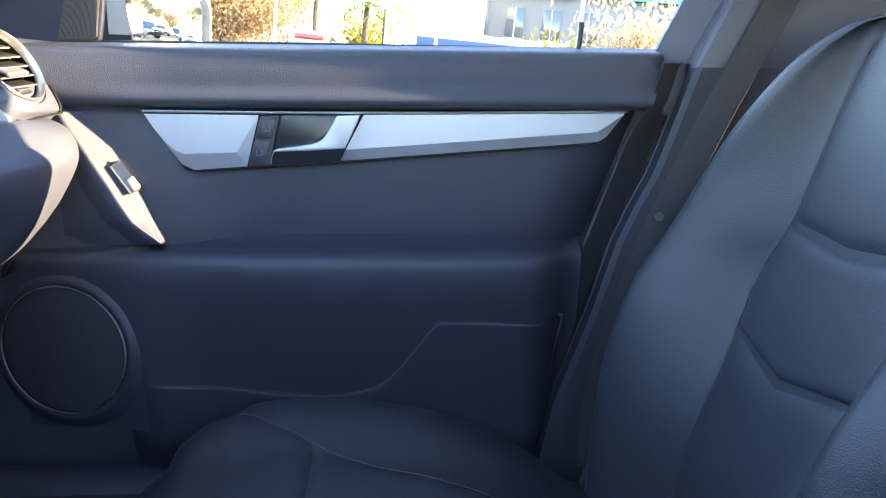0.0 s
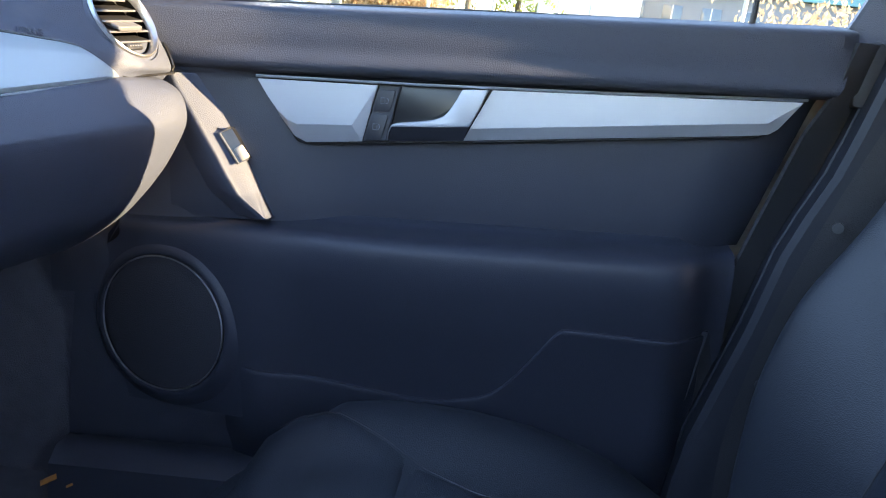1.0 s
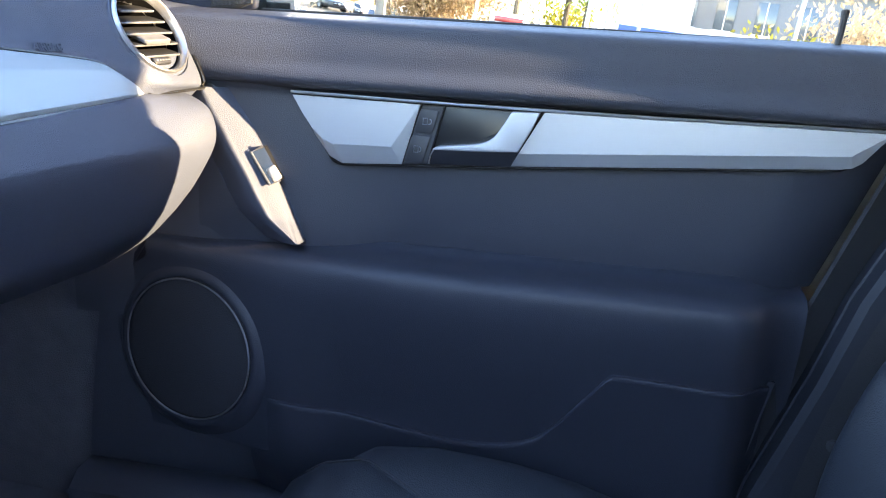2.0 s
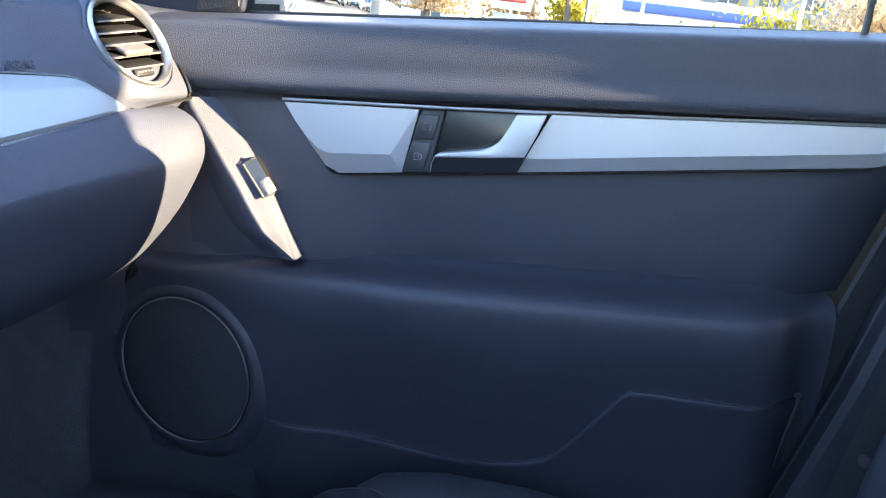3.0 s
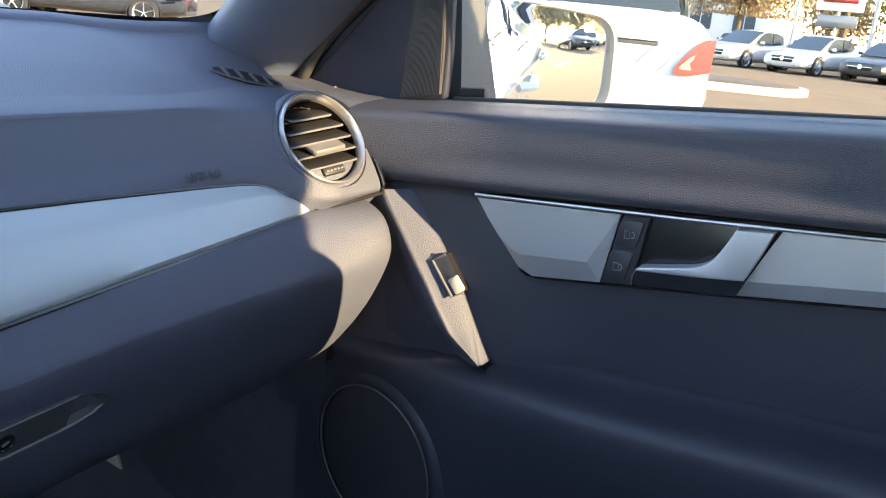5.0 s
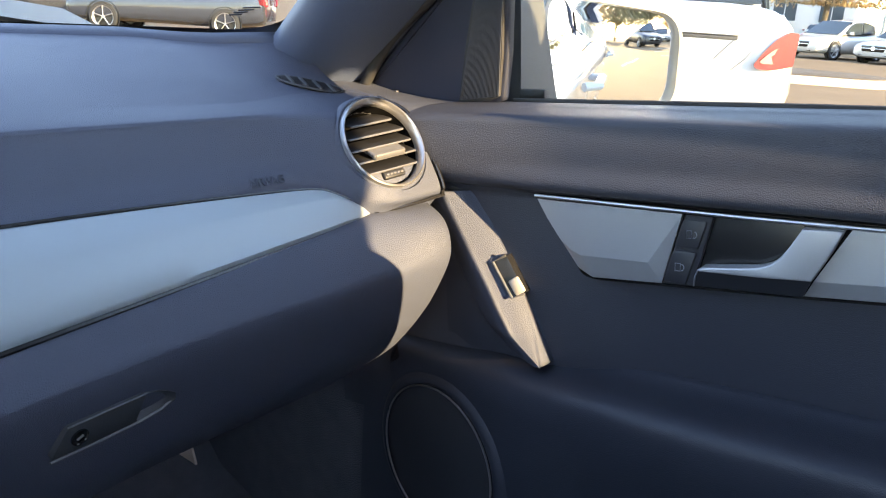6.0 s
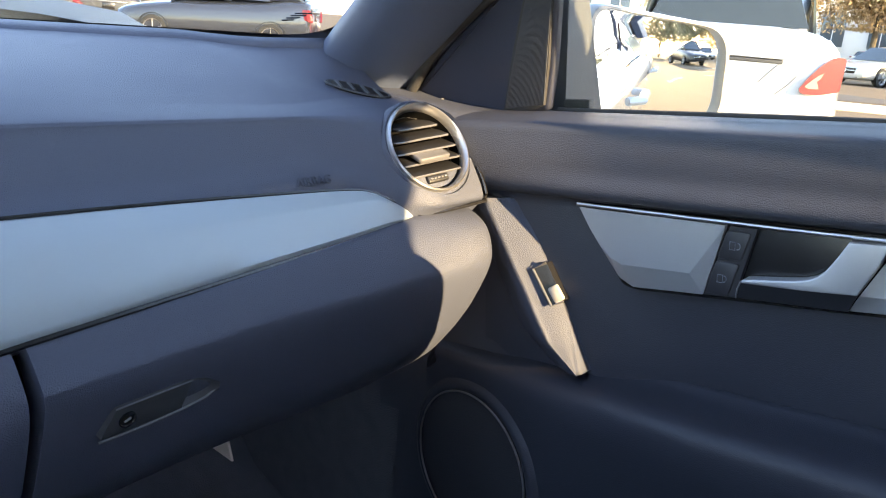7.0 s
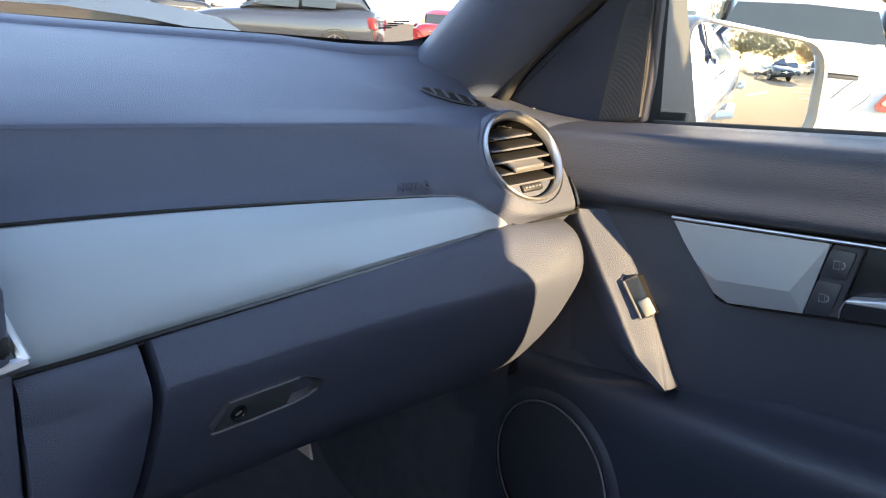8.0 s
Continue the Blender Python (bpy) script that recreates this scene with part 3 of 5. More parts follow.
for (ya, za, xa), (yb, zb, xb) in zip(tt, tb):
    a, b = Vector((xa, ya, za)), Vector((xb, yb, zb))
    h = (a - b).length
    o = Vector((0.70, 0, 0.71)) * min(0.006, 0.18 * h)
    rows.append([a - o, a, a.lerp(b, 0.03) + o * 0.45, a.lerp(b, 0.20) + o * 0.85, a.lerp(b, 0.34) + o * 1.12, a.lerp(b, 0.40) + o * 1.15, a.lerp(b, 0.65) + o * 0.88, a.lerp(b, 0.965) + o * 0.45, b, b - o])
    edge.append(b + Vector((-0.0006, 0, -0.0026)))
part("silver_strip", shell(rows, (-0.006, 0, -0.006)), ALU_DASH, dash, "satin silver trim strip")
part("strip_shadow_gap", tube([Vector((xa, ya, za)) + Vector((0.0008, 0, 0.0016)) for ya, za, xa in tt], 0.0014, 6), PIANO, dash)
# black rod in place of the thin shadow below the silver strip
part("strip_under_shade", tube(edge, 0.0021, 6), PIANO, dash)

# lower dash with the glovebox
LOWP = [(-0.512, 0.8845), (-0.490, 0.8840), (-0.470, 0.8770), (-0.457, 0.866), (-0.4510, 0.847), (-0.4545, 0.826), (-0.474, 0.790), (-0.489, 0.769), (-0.504, 0.751), (-0.534, 0.721), (-0.585, 0.687), (-0.62, 0.674), (-0.69, 0.660)]
CREASE = [(-0.512, 0.8845), (-0.492, 0.8835), (-0.4805, 0.8745), (-0.468, 0.8585), (-0.4585, 0.8465), (-0.4532, 0.8365), (-0.4562, 0.8235), (-0.466, 0.802), (-0.482, 0.771), (-0.504, 0.739), (-0.545, 0.707), (-0.60, 0.684), (-0.69, 0.660)]


KNEE = [(-0.512, 0.8845), (-0.492, 0.8835), (-0.4790, 0.8760), (-0.4690, 0.860), (-0.4620, 0.842), (-0.4575, 0.824), (-0.4550, 0.804), (-0.4555, 0.784), (-0.461, 0.762), (-0.476, 0.738), (-0.515, 0.710), (-0.58, 0.688), (-0.69, 0.660)]


def low_rows(ys, n=70, lift=0.0):
    rows = []
    for y in ys:
        e = smooth(0.985, 1.008, y)
        row = []
        k = smooth(0.90, 0.985, y)
        q = smooth(0.575, 0.50, y)
        for (x, z), (xc, zc), (xk, zk) in zip(curve(LOWP, n), curve(CREASE, n), curve(KNEE, n)):
            xc, zc = xc + q * (xk - xc), zc + q * (zk - zc)
            x, z = xc + k * (x - xc), zc + k * (z - zc)
            z2 = z + (0.022 + 0.042 * float(np.interp(z, [0.835, 0.884], [0, 1]))) * min(0, y - 0.945)
            row.append((x - 0.012 * e * e - lift - 0.017 * smooth(0.97, 0.70, y) * float(np.interp(z, [0.836, 0.884], [1, 0])), y, z2))
        rows.append(row)
    return rows


part("glovebox_lid", shell(low_rows([0.5685, 0.572, 0.60, 0.66, 0.72, 0.78, 0.84, 0.90, 0.94, 0.965, 0.985, 0.993, 1.0, 1.004]), (-0.025, 0, 0.0)), SOFT, dash, "grey grained glovebox lid")
part("knee_panel", shell(low_rows([0.4885, 0.4915, 0.505, 0.52, 0.535, 0.55, 0.557, 0.5595]), (-0.025, 0, 0.0)), SOFT, dash)
part("gap_backing", shell(low_rows([0.40, 0.50, 0.60, 0.8, 0.99], lift=0.022), (-0.01, 0, 0)), PIANO, dash)
part("end_filler", shell([[(x - 0.012, 1.006, z) for x, z in curve(LOWP, 30)], [(x - 0.06, 1.03, z + 0.003) for x, z in curve(LOWP, 30)]], (-0.02, 0, 0.0)), DARK, dash)

# glovebox handle and lock
H0 = Vector((-0.4835, 0.6040, 0.7860))
HM = frame_of(H0, (0.0, 1, 0.035), (0.36, 0, 1))
flap = round_outline([(0.000, 0.000), (0.060, 0.0005), (0.0665, 0.0215), (0.010, 0.0212)], [0.002, 0.003, 0.002, 0.003], 4)
handle = part("glovebox_handle", plate(flap, 0.007, HM @ pose(0, 0, -0.0045), 0.0008), DARK, dash, "black flap handle")
# pale rods paint the light caught on the flap's edges
part("handle_lit_edge", tube([HM @ Vector(p) for p in ((-0.001, -0.0008, 0.0030), (0.03, -0.0006, 0.0036), (0.062, 0.0, 0.0034), (0.080, 0.0008, 0.0018), (0.091, 0.0030, -0.0006))], 0.0010, 8), SLIDER, handle, "pale rod painting light on the lower edge")
part("handle_top_lit_edge", tube([HM @ Vector(p) for p in ((0.010, 0.0215, 0.0026), (0.0665, 0.0218, 0.0026))], 0.0006, 6), SLIDER, handle)
scoop = []
for k in range(9):
    u = 0.0605 + 0.031 * k / 8
    deep = 0.010 * (1 - (k / 8) ** 2)
    top = 0.0215 - 0.012 * (k / 8) ** 2
    scoop.append([HM @ Vector((u, v, w)) for v, w in ((0.0002, 0.0026 * (1 - k / 8)), (0.004, 0.0016 - 0.5 * deep), (0.5 * top, -deep + 0.0015), (top, 0.0012))])
part("handle_scoop", shell(scoop, (-0.004, 0, 0)), DARK, handle, "finger scoop beside the flap", 60)
part("lock_barrel", loft([[HM @ Vector((0.0185 + r * math.cos(a), 0.0098 + r * math.sin(a), w)) for a in np.linspace(0, 2 * math.pi, 25)[:-1]] for r, w in ((0.0062, 0.0024), (0.0060, 0.0034), (0.0050, 0.0036), (0.0046, 0.0028), (0.0004, 0.0028))], True), PIANO, handle)
part("key_slot", box(0.0050, 0.0014, 0.0012, 0.0004, HM @ pose(0.0185, 0.0098, 0.0031, 0, 0, 25)), CHROME, handle)

# round side vent

VM = frame_of(VC, Vector((0, 1, 0)) - VN * VN.y, Vector((0, 0, 1)) - VN * VN.z)
VM = VM if (VM.to_3x3() @ Vector((0, 0, 1))).dot(VN) > 0 else VM @ pose(0, 0, 0, 0, 180, 0)
vent = part("air_vent", loft([[VM @ Vector((r * math.cos(a), r * math.sin(a), w)) for a in np.linspace(0, 2 * math.pi, 57)[:-1]] for r, w in ((0.0535, -0.020), (0.0525, -0.006), (0.0510, 0.001), (0.0490, 0.004), (0.046, 0.004))], True), SOFT, dash, "round side air vent")
part("vent_ring", loft([[VM @ Vector((r * math.cos(a), r * math.sin(a), w)) for a in np.linspace(0, 2 * math.pi, 57)[:-1]] for r, w in ((0.0470, 0.004), (0.0462, 0.0075), (0.0448, 0.0085), (0.0432, 0.0070), (0.0415, 0.001), (0.0400, -0.014))], True), VENTRIM, vent, "satin silver ring")
bm = loft([[VM @ Vector((r * math.cos(a), r * math.sin(a), w)) for a in np.linspace(0, 2 * math.pi, 33)[:-1]] for r, w in ((0.0402, 0.0), (0.0402, -0.044))], True)
bm.faces.new(bm.verts[-32:])
part("vent_throat", bm, mat("vent_black", (0.005, 0.005, 0.005), 0.9, spec=0.03), vent)
for k in range(5):
    v = 0.0290 - 0.0120 * k
    half = math.sqrt(0.0395**2 - v * v)
    slat = part("slat", box(2 * half, 0.0022, 0.021, 0.0007, VM @ pose(0, v, -0.007, 42, 0, 0)), SLAT, vent)
    # the lip's paler grey paints the light on the slat's front edge
    part("slat_lit_lip", tube([VM @ pose(0, v, -0.007, 42, 0, 0) @ Vector((x, 0, 0.0102)) for x in (-half + 0.002, half - 0.002)], 0.0011, 6), SLIDER, slat)
part("slider", joined(box(0.040, 0.0050, 0.022, 0.0020, VM @ pose(0.001, -0.0045, -0.001, 50, 0, 0), 3), box(0.038, 0.0058, 0.005, 0.0016, VM @ pose(0.001, -0.0045, -0.001, 50, 0, 0) @ pose(0, -0.0004, 0.0095), 3)), SLIDER, vent, "grey vent slider")
seg = [(0.0405 * math.cos(a), 0.0405 * math.sin(a)) for a in np.linspace(math.radians(216), math.radians(324), 19)]
part("wheel_bezel", plate(seg, 0.010, VM @ pose(0, 0, -0.012), 0.0008), SOFT, vent)
wheel = part("thumb_wheel", box(0.027, 0.0080, 0.006, 0.002, VM @ pose(0, -0.0305, -0.0015), 3), SLAT, vent, "ribbed thumb wheel")
for k in range(5):
    part("wheel_rib", box(0.0032, 0.0018, 0.001, 0.0003, VM @ pose(-0.0090 + 0.0045 * k, -0.0305, 0.0017)), SLIDER, wheel)

# small defroster vent on the dash corner
DM = frame_of((-0.612, 0.977, 0.9985), (-0.042, -0.040, 0.014), (0.05, -0.05, -0.02))
DM = DM if (DM.to_3x3() @ Vector((0, 0, 1))).z > 0 else DM @ pose(0, 0, 0, 180, 0, 0)
DM = Matrix.Translation((-0.0010, 0.0005, -0.0030)) @ DM
oval = [(0.0345 * math.cos(a), 0.0135 * math.sin(a)) for a in np.linspace(0, 2 * math.pi, 29)[:-1]]
defr = part("defroster_vent", plate([(u * 0.93, v * 0.9) for u, v in oval], 0.003, DM @ pose(0, 0, -0.001)), PIANO, dash, "oval side window defroster vent")
part("defroster_rim", tube([DM @ Vector((u, v, 0.0012)) for u, v in oval], 0.0012, 6, closed=True), DARK, defr)
for k in range(4):
    part("fin", box(0.0035, 0.023, 0.004, 0.001, DM @ pose(-0.021 + 0.014 * k, 0, 0.0012, 0, 0, 25)), DARK, defr)

# raised lettering on the airbag cover
AM = frame_of((-0.5360, 0.8430, 0.9215), (0.03, 1, 0.01), (-0.44, 0, 0.90))
part("airbag_lettering", text_mesh("AIRBAG", 0.0112, 0.0007, AM @ pose(0, 0, 0.0010)), SOFT, dash, "raised word on the cover", 20)

part("cover_seam", tube([(-0.4935, 0.9315, 0.8835), (-0.486, 0.96, 0.8845), (-0.480, 0.99, 0.8865), (-0.4765, 1.017, 0.8885)], 0.0016, 6), PIANO, dash)
part("end_seam", tube([(x + 0.001, 1.0195, z) for x, z in curve(ENDP[4:], 16)], 0.0016, 6), PIANO, dash)

# pale plate under the dash, painting a triangular spot of sunlight
part("sun_spot_plate", plate([(-0.026, -0.004), (0.017, -0.011), (0.010, 0.0165), (0.004, 0.0150)], 0.003, frame_of((-0.775, 0.900, 0.572), (1, 0, 0), (0, 0, 1)), 0.0008), mat("sun_spot_tone", (0.80, 0.66, 0.56), 0.7, vary=0.06), dash, "pale triangle standing in for a sun spot")

# centre stack beside the strip
stack = thing("centre_console", "dark centre console with a bright metal frame", "centre console", CAR)
part("console_body", box(0.42, 0.31, 0.50, 0.006, pose(-0.684, 0.3315, 0.66)), SOFT, stack)
part("console_face", box(0.03, 0.18, 0.10, 0.004, pose(-0.502, 0.396, 0.912, 0, -20, 0)), PIANO, stack, "gloss black control panel")
part("bezel", tube([(-0.4775, 0.4930, 0.8645), (-0.484, 0.4885, 0.8790), (-0.497, 0.482, 0.905), (-0.512, 0.478, 0.935)], 0.0034, 8), CHROME, stack, "bright bezel edge")
part("bezel_foot", tube([(-0.4775, 0.4935, 0.8640), (-0.4765, 0.470, 0.8600), (-0.4765, 0.32, 0.8580)], 0.0042, 8), CHROME, stack)

# ---- front passenger seat ----
seat = thing("passenger_seat", "black leather front passenger seat with stitched panels", "seat", CAR)
YC = 0.70


def at_height(z, heights, values):
    """A smooth value by height."""
    d = 0.02
    return sum(float(np.interp(z + k * d, heights, values)) for k in (-1, -0.5, 0, 0.5, 1)) / 5


def centre_x(z):
    return at_height(z, [0.40, 0.47, 0.555, 0.657, 0.773, 0.867, 0.935, 0.985, 1.03], [0.20, 0.222, 0.240, 0.284, 0.334, 0.364, 0.385, 0.408, 0.440])


def crest_x(z):
    return at_height(z, [0.40, 0.51, 0.59, 0.64, 0.70, 0.765, 0.822, 0.873, 0.92, 0.95, 0.972, 0.99, 1.005, 1.03], [0.155, 0.163, 0.172, 0.184, 0.206, 0.250, 0.277, 0.295, 0.318, 0.338, 0.358, 0.382, 0.41, 0.45])


def seat_half(z):
    """Half the backrest's width, by height."""
    return at_height(z, [0.40, 0.60, 0.74, 0.825, 0.882, 0.925, 0.958, 0.985, 1.005, 1.03], [0.245, 0.255, 0.258, 0.246, 0.218, 0.194, 0.180, 0.165, 0.145, 0.11])


def pad_half(z):
    return at_height(z, [0.40, 0.47, 0.60, 0.67, 0.725, 0.785, 0.867, 0.985, 1.03], [0.10, 0.105, 0.105, 0.117, 0.132, 0.114, 0.112, 0.104, 0.09])


def back_section(z):
    """Half of one level cut through the backrest, from its middle outwards: (across, along the car)."""
    c, k, w, v = centre_x(z), crest_x(z), seat_half(z), pad_half(z)
    v = min(v, 0.72 * w)
    m = w - 0.038
    return curve([(0, c - 0.002), (0.5 * v, c - 0.001), (0.9 * v, c + 0.001), (v, c + 0.003), (v + 0.010, c - 0.004), (0.5 * (v + m), 0.42 * c + 0.58 * k), (m - 0.012, k + 0.004), (m + 0.008, k + 0.001), (w - 0.006, k + 0.022), (w, k + 0.060), (w - 0.004, k + 0.11), (w - 0.03, k + 0.165)], 56)


rows = []
for z in [*np.linspace(0.42, 0.96, 46), *np.linspace(0.967, 1.012, 10)]:
    half_cut = back_section(z)
    lap = 0.10 * smooth(0.985, 1.014, z) ** 2
    rows.append([Vector((x + lap, YC - y, z)) for y, x in reversed(half_cut)] + [Vector((x + lap, YC + y, z)) for y, x in half_cut[1:]])
for inset, z in ((0.012, 1.0165), (0.030, 1.018)):
    rows.append([Vector((p.x + inset * (1 - abs(p.y - YC) / 0.2), YC + (p.y - YC) * (1 - 2.2 * inset), z)) for p in rows[55]])
part("backrest", loft(rows, True, True), LEATHER, seat, "black leather backrest with raised bolsters", 60)


def back_pad(low, high):
    """A stitched panel of the backrest; low and high give the height of its lower and upper seam by the place across, -1 to 1."""
    rows = []
    for i in range(25):
        v = -1 + i / 12
        row = []
        for j in range(25):
            u = -1 + j / 12
            z = low(u) + (high(u) - low(u)) * (v + 1) / 2
            swell = (1 - abs(u) ** 8) * (1 - abs(v) ** 14)
            row.append(Vector((centre_x(z) + 0.0015 - 0.010 * swell, YC + u * (min(pad_half(z), 0.72 * seat_half(z)) - 0.001), z)))
        rows.append(row)
    part("back_pad", shell(rows, (0.03, 0, 0)), LEATHER, seat, "stitched leather panel", 60)


SEAMS = ((0.652, 0.020), (0.776, 0.011))
dip = lambda k, u, d=0.0: SEAMS[k][0] + SEAMS[k][1] * abs(u) + d
back_pad(lambda u: 0.45, lambda u: dip(0, u, -0.0012))
back_pad(lambda u: dip(0, u, 0.0012), lambda u: dip(1, u, -0.0012))
back_pad(lambda u: dip(1, u, 0.0012), lambda u: 1.000)
for s in (1, -1):
    path = [Vector((centre_x(z) + 0.002, YC + s * (min(pad_half(z), 0.72 * seat_half(z)) + 0.001), z)) for z in np.linspace(0.46, 1.0, 40)]
    part("piping", tube(path, 0.0011, 6), STITCH, seat)


def cush_top(x):
    """The height of the cushion's raised sides along the car."""
    return float(np.interp(x, [-0.39, -0.36, -0.30, -0.256, -0.19, -0.112, -0.05, 0.0, 0.05, 0.10, 0.14, 0.26], [0.445, 0.482, 0.530, 0.548, 0.556, 0.551, 0.540, 0.525, 0.503, 0.468, 0.435, 0.40]))


def cush_z(x, y):
    """The cushion's upper face; y from its middle."""
    d = abs(y)
    side = smooth(0.10, 0.205, d)
    return cush_top(x) - 0.022 * (1 - side) * smooth(-0.37, -0.24, x) - 0.105 * smooth(0.222, 0.282, d) ** 1.6


rows = []
for x in [-0.392, *np.linspace(-0.388, -0.15, 26), *np.linspace(-0.13, 0.26, 20)]:
    row = []
    for k in range(57):
        y = 0.281 * math.sin(math.pi / 2 * (-1 + k / 28))
        row.append((x + 0.055 * smooth(0.13, 0.28, abs(y)) * smooth(-0.22, -0.36, x), YC + y, cush_z(x, y)))
    row += [(max(x, -0.37) + 0.01, YC + y, 0.33) for y in (0.24, 0, -0.24)]
    rows.append(row)
part("cushion", loft(rows, True, True), LEATHER, seat, "black leather seat cushion", 60)


def seam_half(x):
    return float(np.interp(x, [-0.37, -0.30, -0.25, -0.19, -0.15, -0.10, 0.0, 0.2], [0.225, 0.213, 0.197, 0.152, 0.122, 0.098, 0.092, 0.092]))


for x0, x1 in ((-0.335, -0.166), (-0.163, 0.15)):
    rows = []
    for i in range(29):
        v = -1 + i / 14
        x = x0 + (x1 - x0) * (v + 1) / 2
        row = []
        for j in range(29):
            u = -1 + j / 14
            y = u * seam_half(x)
            row.append((x, YC + y, cush_z(x, y) - 0.001 + 0.0065 * (1 - abs(u) ** 10) * (1 - abs(v) ** 12)))
        rows.append(row)
    part("seat_pad", shell(rows, (0, 0, -0.03)), LEATHER, seat, "stitched leather panel", 60)
for s in (1, -1):
    part("piping", tube([(x, YC + s * (seam_half(x) + 0.001), cush_z(x, seam_half(x)) - 0.0002) for x in np.linspace(-0.32, 0.15, 40)], 0.0011, 6), STITCH, seat)
SA, SN, SO = Vector((0.507, 0, 0.862)), Vector((-0.862, 0, 0.507)), Vector((0.24, YC, 0.50))
part("headrest", pillow(frame_of(SO + SA * 0.73 + SN * 0.0, (0, -1, 0), SA) @ pose(0, 0, 0, 0, 180, 0), 0.27, 0.17, 0.05, 4, 12, 0.05), LEATHER, seat)
for s in (1, -1):
    part("headrest_post", tube([SO + SA * 0.56 + Vector((0, s * 0.06, 0)) - SN * 0.03, SO + SA * 0.68 + Vector((0, s * 0.06, 0)) - SN * 0.02], 0.006, 8), CHROME, seat)
part("seat_base", box(0.44, 0.42, 0.14, 0.02, pose(-0.04, YC, 0.30)), DARK, seat)

# ---- pillar, belt and buckle by the seat ----
belt = thing("seat_belt", "black seat belt hanging beside the front seat", "seat belt", CAR)
path = [(0.43, 0.985, 1.10), (0.385, 1.008, 1.00), (0.335, 1.013, 0.90), (0.280, 1.013, 0.78), (0.232, 1.013, 0.65), (0.200, 1.012, 0.52), (0.190, 1.0, 0.42)]
rows = [[(x - 0.022, y + 0.004, z - 0.004), (x, y, z), (x + 0.024, y - 0.004, z + 0.004)] for x, y, z in curve(path, 30)]
part("webbing", shell(rows, (0.001, 0.0015, 0)), WEB, belt, "flat black webbing")
for x, y, z in ((0.264, 1.008, 0.762), (0.207, 1.008, 0.578)):
    part("stop_button", tube([(x, y, z), (x - 0.002, y - 0.006, z)], 0.006, 12), DARK, belt, "round plastic stop button")
part("anchor", box(0.03, 0.02, 0.06, 0.004, pose(0.182, 0.975, 0.40, 0, 15, 0)), DARK, belt)
part("latch_tongue", box(0.034, 0.004, 0.010, 0.001, pose(0.205, 0.962, 0.402, 0, -12, 20)), CHROME, belt, "bright metal tongue")


def pillar_x(z):
    return float(np.interp(z, [0.38, 0.49, 0.631, 0.736, 0.823, 0.949, 1.05, 1.40], [0.11, 0.131, 0.182, 0.214, 0.258, 0.300, 0.345, 0.49]))


low = [[(pillar_x(z) + dx, y, z) for dx, y in ((0.008, 1.05), (0.006, 1.030), (0.013, 1.023), (0.035, 1.020), (0.10, 1.014), (0.15, 1.009), (0.20, 1.004))] for z in np.linspace(0.36, 0.9495, 14)]
structure("trim_b_pillar_lower", shell(low, (0, 0.03, 0)), PILLAR, "black lower pillar trim", "pillar trim", CAR)
high = [[(pillar_x(z) + dx, y - 0.08 * (z - 0.94) + 2.0 * min(0.04, max(0, z - 1.068)) + 0.35 * max(0, z - 1.108), z) for dx, y in ((0.012, 1.06), (0.010, 1.030), (0.018, 1.026), (0.05, 1.023), (0.10, 1.017), (0.15, 1.008), (0.20, 1.003))] for z in (0.949, 1.0, 1.05, 1.068, 1.088, 1.108, 1.15, 1.22, 1.30, 1.40)]
structure("trim_b_pillar_upper", shell(high, (0, 0.025, 0)), SAILM, "grey upper pillar trim", "pillar trim", CAR)


# ---- the rest of the cabin and the car's shell ----
def a_pillar(side):
    rows = []
    for t in np.linspace(-0.10, 0.80, 14):
        d = up * t
        p1, p2 = Vector((-0.705, 1.005, 1.035)) + d, Vector((-0.635, 1.062, 0.992)) + d
        rows.append([p1 + Vector((0, 0.03, 0.005)), p1, p1.lerp(p2, 0.2) + Vector((0.010, -0.022, 0.004)), p1.lerp(p2, 0.5) + Vector((0.016, -0.030, 0.002)), p1.lerp(p2, 0.8) + Vector((0.010, -0.018, 0)), p2 + Vector((0, -0.004, 0)), p2 + Vector((0, 0.03, 0))])
    if side < 0:
        rows = [[Vector((p[0], 0.66 - p[1], p[2])) for p in r] for r in rows]
    return loft(rows, True, True)


structure("trim_a_pillar", a_pillar(1), CLOTH, "dark grey windscreen pillar trim", "pillar trim", CAR, 75)
structure("trim_a_pillar_far", a_pillar(-1), CLOTH, "dark grey windscreen pillar trim", "pillar trim", CAR)


def screen_point(u, v, off=0.0):
    """The windscreen: u from -1 to 1 across, v from 0 at the cowl to 1 at the roof."""
    q = u * u
    base = Vector((-0.925 + 0.235 * q, 0.33 + 0.715 * u, 1.070 - 0.022 * q))
    top = Vector((-0.19 + 0.10 * q, 0.33 + 0.60 * u, 1.400 - 0.03 * q))
    return base.lerp(top, v) + Vector((0.5, -0.25 * u, -0.8)) * off


wind = thing("windscreen", "curved windscreen with a dotted black border", "windscreen", CAR)
pane = part("windscreen_pane", shell([[screen_point(u, v) for v in np.linspace(0, 1, 9)] for u in np.linspace(-1, 1, 25)], (-0.003, 0, 0.004)), SCREEN, wind)
pane.visible_shadow = False
rows = []
outer = round_outline([(-1, 0), (1, 0), (1, 1), (-1, 1)], 0.02, 8)
inner = round_outline([(-0.968, 0.014), (0.968, 0.014), (0.94, 0.94), (-0.94, 0.94)], [0.06, 0.075, 0.12, 0.12], 8)


